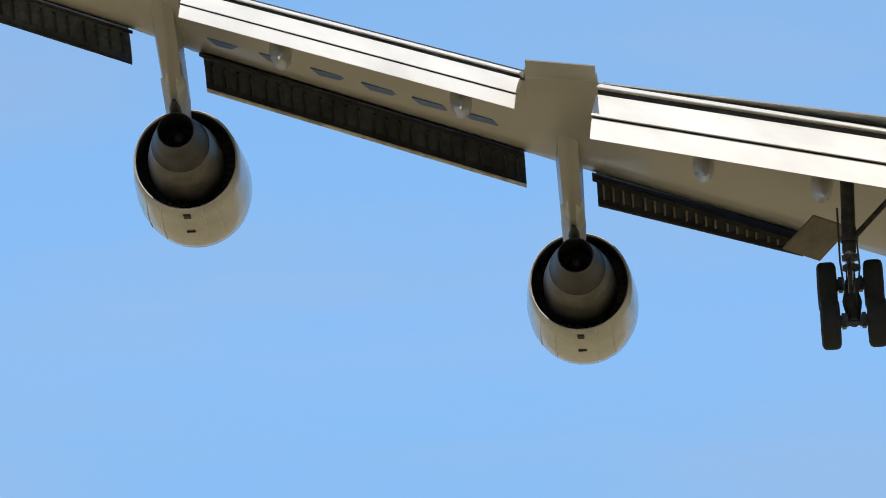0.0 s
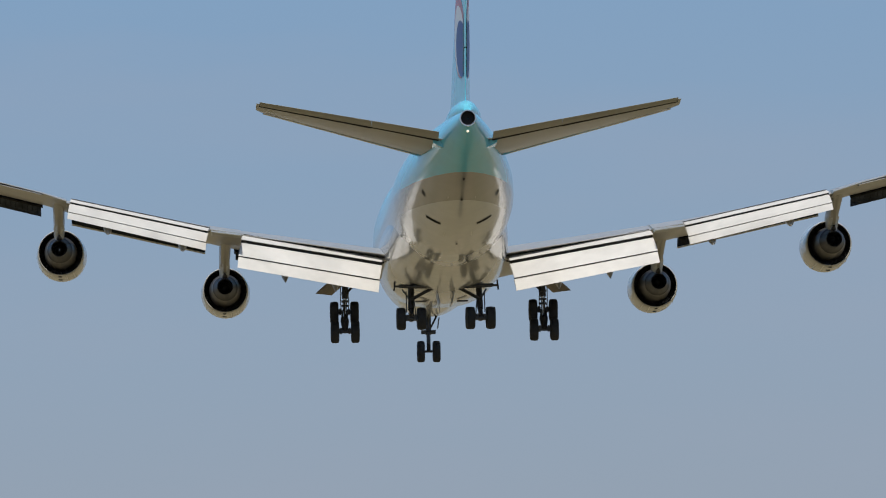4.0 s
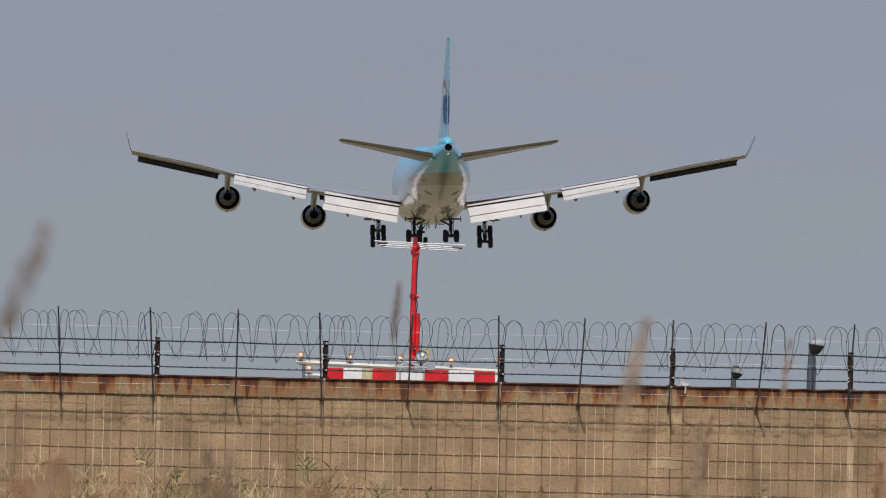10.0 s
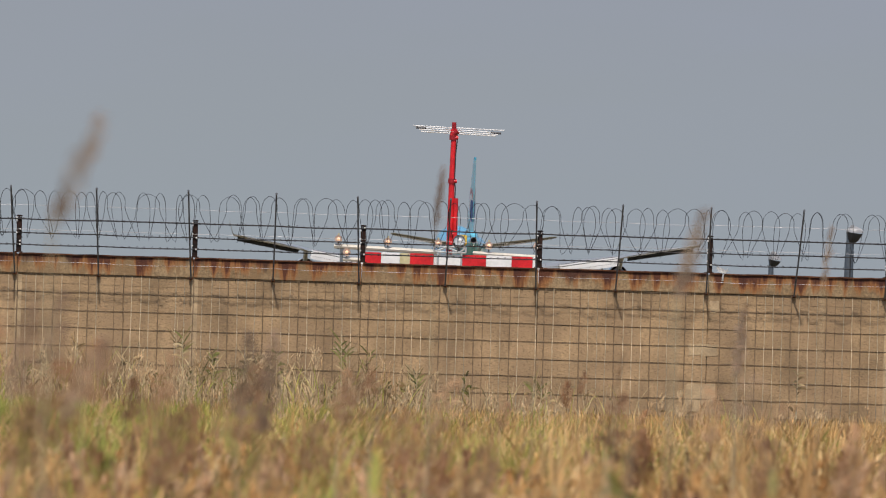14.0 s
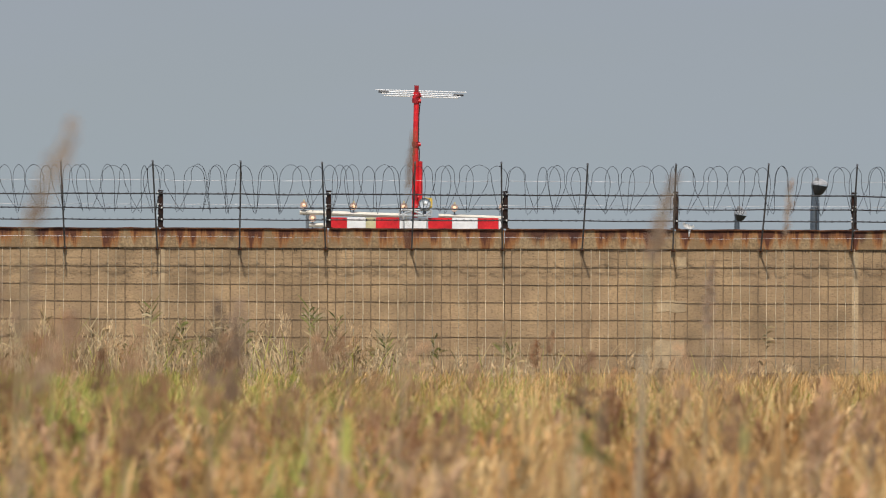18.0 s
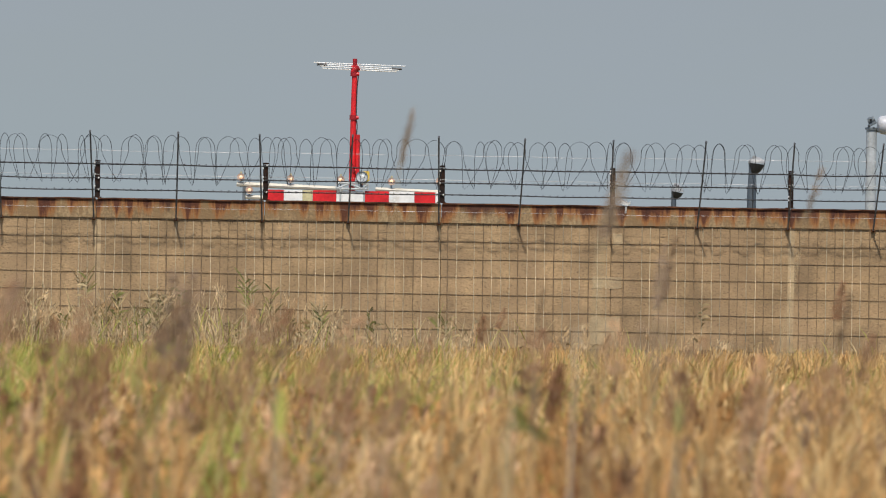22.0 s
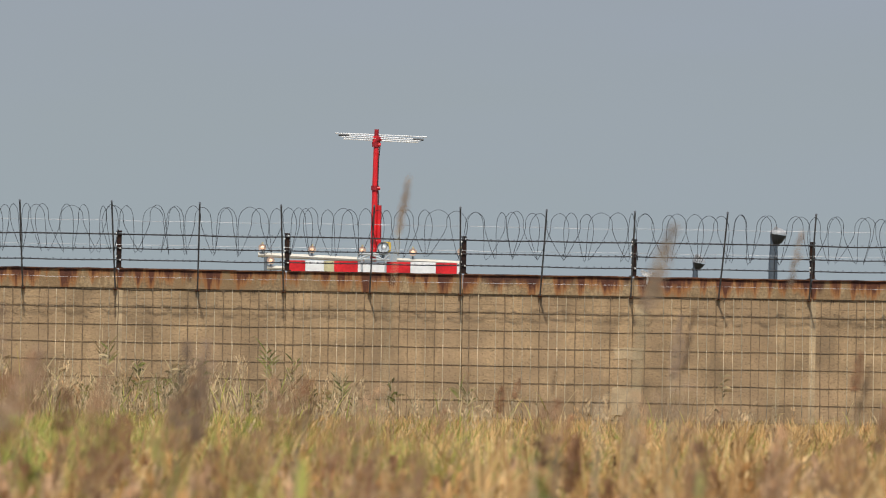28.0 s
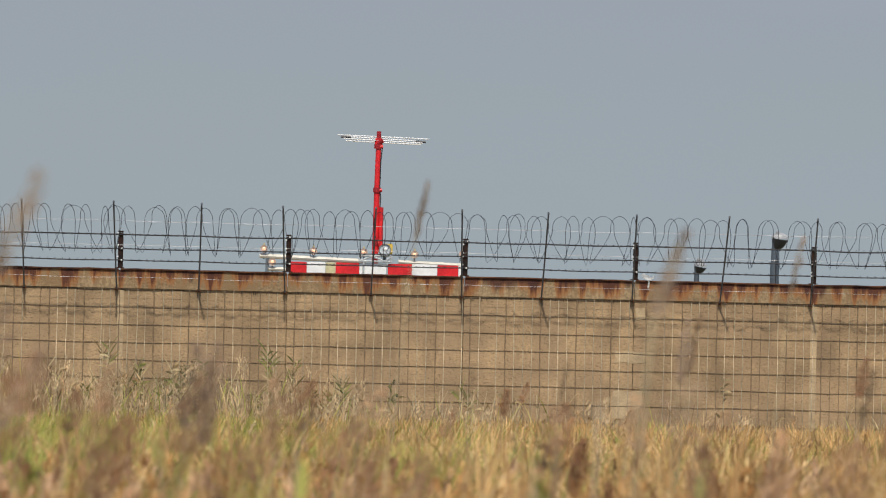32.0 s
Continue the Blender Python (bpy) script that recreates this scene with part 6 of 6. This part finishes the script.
def reed(x, d, z_head, length, width, lean, rg, leaf=True, label="tall dry reed with a feathery brown plume", plume=None, count=150, stem=0.006):
    """One tall reed: its head is centred z_head above the ground, and leans to +x by lean degrees."""
    o = thing("reed", label, "reed", "tall reeds", at=pose(x, d, 0))
    s, c = math.sin(radians(lean)), math.cos(radians(lean))
    h0 = z_head - length * 0.55 * c
    x0 = -s * length * 0.5
    bm = B()
    tube(bm, [(-s * length * 0.9, 0, -0.10), (x0 - 0.02 * s, 0, h0 * 0.6), (x0, 0, h0), (x0 + s * length * 0.9, 0, h0 + c * length * 0.9)], [stem, stem * 0.85, stem * 0.65, stem * 0.35], 6)
    part("stem", bm, REED_STEM, o)
    bm = B()
    for k in range(count):
        t = rg.random()
        r = width * (0.30 + 0.95 * math.sin(math.pi * min(1, t * 0.86 + 0.12)) ** 1.2) * 0.55
        a = rg.uniform(0, 2 * math.pi)
        q = r * math.sqrt(rg.random())
        p = Vector((x0 + s * length * t + q * math.cos(a) * c, q * math.sin(a), h0 + c * length * t - q * math.cos(a) * s - r * 0.3))
        L = length * rg.uniform(0.07, 0.15)
        dr = Vector((s + rg.uniform(-0.35, 0.5), rg.uniform(-0.4, 0.4), c * rg.uniform(0.3, 1.0))).normalized() * L
        w = Vector((dr.z, 0, -dr.x)).normalized() * L * 0.10
        v = [bm.verts.new(u) for u in (p - w, p + dr * 0.5 - w * 0.8, p + dr, p + dr * 0.5 + w * 0.8, p + w)]
        bm.faces.new(v)
    tagged(part("plume", bm, plume or PLUME, o, "feathery brown plume", False), kind="stuff")
    if leaf:
        bm = B()
        reed_leafs(bm, x0 - s * 0.1, 0, h0 * 0.45, 3, 0.24, rg)
        tagged(part("leaf", bm, REED_LEAF, o, "narrow drooping leaves", False), kind="stuff")
    return o


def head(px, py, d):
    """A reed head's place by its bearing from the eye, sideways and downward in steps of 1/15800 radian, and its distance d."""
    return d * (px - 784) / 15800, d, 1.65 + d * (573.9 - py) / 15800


SWAYERS = []
rg = random.Random(5)
reed_a = reed(-0.644, 14.5, 1.868, 0.180, 0.030, 22, rg, False, "tall reed with a feathery grey-brown plume", PLUME_GREY, 95, 0.0035)
reed_b = reed(0.496, 20.0, 1.846, 0.200, 0.028, 14, rg, False, "tall reed with a pale feathery plume", PLUME_GREY, 130)
reed_c = reed(-0.08, 32.0, 2.17, 0.20, 0.016, 5, rg, False, "slim grey-brown reed with a narrow plume", PLUME_DARK, 90, 0.0028)
reed_d = reed(1.29, 40.0, 1.72, 0.28, 0.024, 7, rg, False, "slim dark reed with a narrow plume", PLUME_DARK, 110, 0.003)
reed_e = reed(1.477, 36.0, 2.046, 0.22, 0.022, 6, rg, False, "slim reed with a faint grey-brown plume", PLUME_GREY, 70, 0.0028)
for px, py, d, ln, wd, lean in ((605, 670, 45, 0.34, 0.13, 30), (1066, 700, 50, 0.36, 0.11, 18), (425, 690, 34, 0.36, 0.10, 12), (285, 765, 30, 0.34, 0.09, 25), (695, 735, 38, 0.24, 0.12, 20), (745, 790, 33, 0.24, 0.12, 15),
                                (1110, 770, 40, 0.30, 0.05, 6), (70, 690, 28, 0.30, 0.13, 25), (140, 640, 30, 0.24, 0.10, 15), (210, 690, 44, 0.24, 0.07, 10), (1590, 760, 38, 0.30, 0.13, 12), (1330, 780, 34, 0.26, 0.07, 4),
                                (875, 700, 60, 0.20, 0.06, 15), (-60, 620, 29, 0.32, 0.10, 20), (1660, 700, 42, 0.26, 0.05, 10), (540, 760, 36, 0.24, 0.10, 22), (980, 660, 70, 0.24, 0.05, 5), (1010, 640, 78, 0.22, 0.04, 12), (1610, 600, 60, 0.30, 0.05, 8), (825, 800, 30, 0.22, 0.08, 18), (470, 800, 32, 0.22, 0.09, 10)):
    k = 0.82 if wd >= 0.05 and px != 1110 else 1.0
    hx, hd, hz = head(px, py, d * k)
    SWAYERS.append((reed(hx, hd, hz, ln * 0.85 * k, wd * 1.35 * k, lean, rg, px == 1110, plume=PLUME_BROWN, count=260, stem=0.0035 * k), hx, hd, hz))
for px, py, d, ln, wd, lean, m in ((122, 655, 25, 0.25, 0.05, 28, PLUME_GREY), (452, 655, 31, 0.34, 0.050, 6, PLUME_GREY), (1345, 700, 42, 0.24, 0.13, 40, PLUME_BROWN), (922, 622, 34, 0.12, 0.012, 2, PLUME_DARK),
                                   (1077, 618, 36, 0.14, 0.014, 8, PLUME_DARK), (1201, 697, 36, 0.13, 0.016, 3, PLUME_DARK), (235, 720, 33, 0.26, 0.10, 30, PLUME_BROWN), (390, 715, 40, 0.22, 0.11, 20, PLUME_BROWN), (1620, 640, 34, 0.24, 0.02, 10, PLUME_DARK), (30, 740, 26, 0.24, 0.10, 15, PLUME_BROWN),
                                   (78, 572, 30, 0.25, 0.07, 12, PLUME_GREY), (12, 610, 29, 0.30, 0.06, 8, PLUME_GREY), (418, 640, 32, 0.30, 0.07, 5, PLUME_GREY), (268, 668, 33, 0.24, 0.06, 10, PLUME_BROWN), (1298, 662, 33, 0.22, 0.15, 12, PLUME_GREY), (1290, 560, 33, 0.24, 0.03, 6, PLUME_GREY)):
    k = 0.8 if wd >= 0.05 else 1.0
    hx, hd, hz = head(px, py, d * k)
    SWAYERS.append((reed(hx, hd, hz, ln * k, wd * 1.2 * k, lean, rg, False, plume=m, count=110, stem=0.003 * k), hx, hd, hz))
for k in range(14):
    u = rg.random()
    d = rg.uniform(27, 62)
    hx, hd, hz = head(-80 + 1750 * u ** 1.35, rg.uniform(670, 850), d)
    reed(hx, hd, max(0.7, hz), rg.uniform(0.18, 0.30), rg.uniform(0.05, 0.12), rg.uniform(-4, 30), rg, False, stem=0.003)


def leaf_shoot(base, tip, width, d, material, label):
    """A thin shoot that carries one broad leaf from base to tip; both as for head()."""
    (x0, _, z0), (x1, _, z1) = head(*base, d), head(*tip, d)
    o = thing("reed", label, "reed", "leafy shoots", at=pose(x0, d, 0))
    bm = B()
    tube(bm, [(-0.03, 0, 0), (-0.01, 0, z0 * 0.5), (0, 0, z0)], [0.004, 0.0035, 0.003], 6)
    part("stem", bm, REED_STEM, o)
    bm = B()
    p, q = Vector((0, 0, z0)), Vector((x1 - x0, 0.06, z1))
    n = Vector((-(q - p).z, 0, (q - p).x)).normalized()
    up = Vector((0, 0, 0.12 * (q - p).length))
    rows = [(p + (q - p) * t + up * (4 * t * (1 - t)), w * width / 2) for t, w in ((0, 0.35), (0.2, 0.85), (0.45, 1.0), (0.7, 0.75), (0.88, 0.4))]
    vs = [(bm.verts.new(c - n * w), bm.verts.new(c + Vector((0, 0.15 * w, 0))), bm.verts.new(c + n * w)) for c, w in rows]
    end = bm.verts.new(q)
    for a, b in zip(vs, vs[1:]):
        bm.faces.new((a[0], a[1], b[1], b[0]))
        bm.faces.new((a[1], a[2], b[2], b[1]))
    bm.faces.new((vs[-1][0], vs[-1][1], end))
    bm.faces.new((vs[-1][1], vs[-1][2], end))
    part("leaf", bm, material, o, "broad narrow-pointed leaf", False)
    return o


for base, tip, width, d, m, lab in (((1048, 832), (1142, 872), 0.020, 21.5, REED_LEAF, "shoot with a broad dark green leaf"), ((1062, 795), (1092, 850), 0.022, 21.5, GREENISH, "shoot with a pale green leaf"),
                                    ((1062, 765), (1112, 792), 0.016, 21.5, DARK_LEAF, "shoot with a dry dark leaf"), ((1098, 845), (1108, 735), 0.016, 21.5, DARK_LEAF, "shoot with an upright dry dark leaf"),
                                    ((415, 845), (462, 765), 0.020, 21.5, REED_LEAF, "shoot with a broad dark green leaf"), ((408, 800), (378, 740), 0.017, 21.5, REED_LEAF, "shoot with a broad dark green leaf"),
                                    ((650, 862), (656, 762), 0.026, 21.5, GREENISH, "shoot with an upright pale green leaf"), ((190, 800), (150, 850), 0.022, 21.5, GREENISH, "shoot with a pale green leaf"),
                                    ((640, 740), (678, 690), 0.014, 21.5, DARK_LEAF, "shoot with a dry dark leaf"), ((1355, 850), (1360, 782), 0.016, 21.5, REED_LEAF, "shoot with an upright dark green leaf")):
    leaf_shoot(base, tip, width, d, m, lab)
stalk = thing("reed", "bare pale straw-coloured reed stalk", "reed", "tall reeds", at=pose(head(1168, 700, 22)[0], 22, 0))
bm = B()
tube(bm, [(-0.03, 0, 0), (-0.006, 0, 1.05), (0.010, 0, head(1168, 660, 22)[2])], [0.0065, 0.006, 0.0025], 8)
part("stem", bm, REED_PALE, stalk)


# ---- what moves ----
def swaying(ob, x, d, z, rows, rise=((0, 0.0), (32, 0.0))):
    """Lets a reed bend from its foot, so that its head is at x + off; rows: seconds, off in metres; rise: seconds, how far the stem straightens."""
    ts, up = zip(*rise)
    walk(ob, [(t, pose(x, d, float(np.interp(t, ts, up)), 0, math.degrees(math.atan2(off, z)), 0)) for t, off in rows])


def motions():
    # the airliner glides down the approach, sinks behind the wall, lands and rolls out
    walk(airliner, [
        (0, pose(0.79, 207.06, 61.39, 0.904, -1.895, 2.337)),
        (0.5, pose(0.72, 242.45, 59.86, 0.637, -1.609, 2.284)),
        (1, pose(0.80, 277.84, 58.46, 0.370, -1.323, 2.230)),
        (1.5, pose(0.82, 313.25, 56.93, 0.042, -0.833, 2.249)),
        (2, pose(0.82, 348.65, 55.52, -0.285, -0.344, 2.268)),
        (2.5, pose(0.79, 383.71, 54.01, -0.058, 0.076, 2.237)),
        (3, pose(0.87, 418.77, 52.50, 0.170, 0.496, 2.206)),
        (3.5, pose(0.83, 454.70, 50.87, 0.526, 0.732, 2.210)),
        (4, pose(0.84, 490.63, 49.48, 0.882, 0.969, 2.213)),
        (4.5, pose(0.80, 526.21, 47.84, 0.547, 1.328, 2.363)),
        (5, pose(0.83, 561.85, 46.29, 0.914, 1.414, 2.331)),
        (5.5, pose(0.87, 597.50, 44.71, 1.280, 1.501, 2.299)),
        (6, pose(0.91, 633.14, 43.11, 1.646, 1.588, 2.267)),
        (6.5, pose(0.94, 668.78, 41.53, 2.012, 1.675, 2.234)),
        (7, pose(0.81, 703.97, 39.74, 2.039, 2.098, 2.460)),
        (7.5, pose(0.87, 740.13, 38.26, 1.624, 1.722, 2.287)),
        (8, pose(0.83, 775.78, 36.75, 1.061, 0.239, 2.238)),
        (8.5, pose(0.89, 811.28, 35.30, 0.495, -0.920, 2.300)),
        (9, pose(0.90, 846.70, 33.59, -0.081, -1.782, 2.307)),
        (9.5, pose(0.95, 882.50, 31.81, -0.338, -1.526, 2.392)),
        (10, pose(0.97, 918.13, 29.70, -0.167, -0.987, 2.532)),
        (10.5, pose(0.99, 953.73, 27.64, -0.114, -0.722, 2.460)),
        (11, pose(0.94, 989.36, 25.44, 0.135, -0.877, 2.548)),
        (11.5, pose(0.88, 1024.96, 23.28, 0.160, -0.820, 2.516)),
        (12, pose(0.82, 1060.55, 20.99, -0.123, -0.918, 2.635)),
        (12.5, pose(0.70, 1096.13, 19.18, -0.328, -1.095, 2.575)),
        (13, pose(0.46, 1131.81, 17.39, 0.793, -0.929, 2.600)),
        (13.5, pose(0.21, 1167.42, 15.59, 0.793, -0.929, 2.600)),
        (14, pose(0.71, 1203.42, 12.82, 0.600, -0.400, 2.498)),
        (14.5, pose(0.71, 1239.42, 9.42, 1.000, -0.200, 2.271)),
        (15, pose(0.71, 1275.42, 5.62, 1.200, 0.000, 2.044)),
        (15.5, pose(0.71, 1311.42, 2.02, 1.200, 0.000, 1.817)),
        (16, pose(0.71, 1347.42, -0.78, 1.400, 0.000, 1.590)),
        (16.5, pose(0.71, 1382.42, -2.18, 1.600, 0.000, 1.363)),
        (17, pose(0.71, 1417.42, -2.78, 1.200, 0.000, 1.136)),
        (18, pose(0.71, 1485.42, -2.98, 0.200, 0.000, 0.681)),
        (20, pose(0.71, 1612.42, -3.18, -0.300, 0.000, 0.000)),
        (24, pose(0.71, 1807.42, -3.18, -0.300, 0.000, 0.000)),
        (28, pose(0.71, 1927.42, -3.18, -0.300, 0.000, 0.000)),
        (32, pose(0.71, 1987.42, -3.18, -0.300, 0.000, 0.000)),
    ])
    # the distant one climbs slowly away
    walk(distant, [(0, pose(-150, 4500, 226, 6, -4, 6)), (4.5, pose(-140.7, 4600, 299, 6, -4, 6)), (6.5, pose(-137, 4645, 331, 6, -4, 6)), (7, pose(-135.8, 4656, 338.5, 6, -4, 6)), (32, pose(-90, 4880, 520, 6, -3, 5))])
    # tall reeds nod in the wind; the lower ones less, each with a flutter of its own
    gusts = [(0, 0.0), (4, -0.02), (6, 0.01), (8, -0.04), (10, -0.03), (12, -0.02), (13.5, 0.01), (16, 0.06), (17, 0.05), (19, 0.0), (20, 0.02), (21, 0.05), (22, 0.14), (23, 0.16), (24, 0.12), (25, 0.08), (27.5, 0.09), (29, 0.16), (30, 0.22), (31, 0.14), (32, 0.15)]
    for i, (ob, x, d, z) in enumerate(SWAYERS):
        swaying(ob, x, d, z, [(t, off * d / 27 * 0.35 + 0.008 * math.sin(1.9 * t + 2.4 * i) * (t != 19)) for t, off in gusts])
    swaying(reed_a, -0.644, 14.5, 1.86, [(0, 0.020), (4, 0.000), (7.5, 0.010), (9, 0.008), (10, -0.002), (11, -0.026), (12, -0.028), (13, -0.007), (14.5, 0.040), (16, 0.082), (17, 0.051), (18, 0.039), (19, 0.016), (20, -0.020), (21, -0.030), (22, -0.030), (23, 0.016), (24, 0.027), (25, 0.052), (26.5, 0.030), (28, -0.050), (29, -0.070), (30, -0.070), (31, -0.020), (32, 0.046)],
            [(0, 0.06), (13, 0.062), (16, 0.022), (17, 0.0), (24, 0.0), (25, -0.025), (32, -0.02)])
    swaying(reed_b, 0.496, 20.0, 1.84, [(0, 0.000), (4, -0.020), (7, 0.000), (9, -0.003), (10, -0.013), (12, -0.006), (13, 0.006), (16, 0.057), (17, 0.049), (18, 0.039), (19, 0.002), (20, 0.016), (21, 0.057), (22, 0.077), (23, 0.156), (24, 0.161), (25, 0.097), (27.5, 0.086), (28, 0.126), (29, 0.155), (30, 0.233), (31, 0.136), (32, 0.148)], [(0, 0.03), (13, 0.025), (16, 0.0), (32, 0.0)])
    swaying(reed_c, -0.08, 32.0, 2.17, [(0, 0.02), (4, 0.0), (7.5, 0.0), (9, -0.02), (11, 0.01), (13, 0.01), (15.5, 0.06), (16, 0.09), (17, 0.0), (18, 0.04), (19, 0.06), (20, 0.08), (21, 0.14), (21.5, 0.17), (22, 0.25), (22.5, 0.27), (23, 0.25), (23.5, 0.20), (24.5, 0.16), (25, 0.12), (25.5, 0.24), (27.5, 0.23), (28, 0.16), (28.5, 0.24), (29, 0.29), (29.5, 0.43), (30, 0.43), (30.5, 0.28), (31, 0.28), (32, 0.22)])
    swaying(reed_e, 1.477, 36.0, 2.05, [(0, 0.0), (8, 0.0), (13, 0.02), (15.5, 0.02), (18, 0.0), (19, 0.0), (20, 0.03), (21, 0.137), (22, 0.365), (23, 0.25), (24, 0.15), (25, 0.10), (27.5, 0.15), (28, 0.20), (29, 0.25), (30, 0.35), (31, 0.25), (32, 0.20)])
    swaying(reed_d, 1.29, 40.0, 1.72, [(0, 0.0), (8, 0.02), (12, 0.0), (15.5, 0.0), (16.5, -0.03), (18, 0.0), (20, -0.03), (21, 0.04), (22, 0.11), (23, 0.20), (24, 0.15), (25, 0.10), (28, 0.10), (29, 0.14), (30, 0.20), (32, 0.12)])


motions()
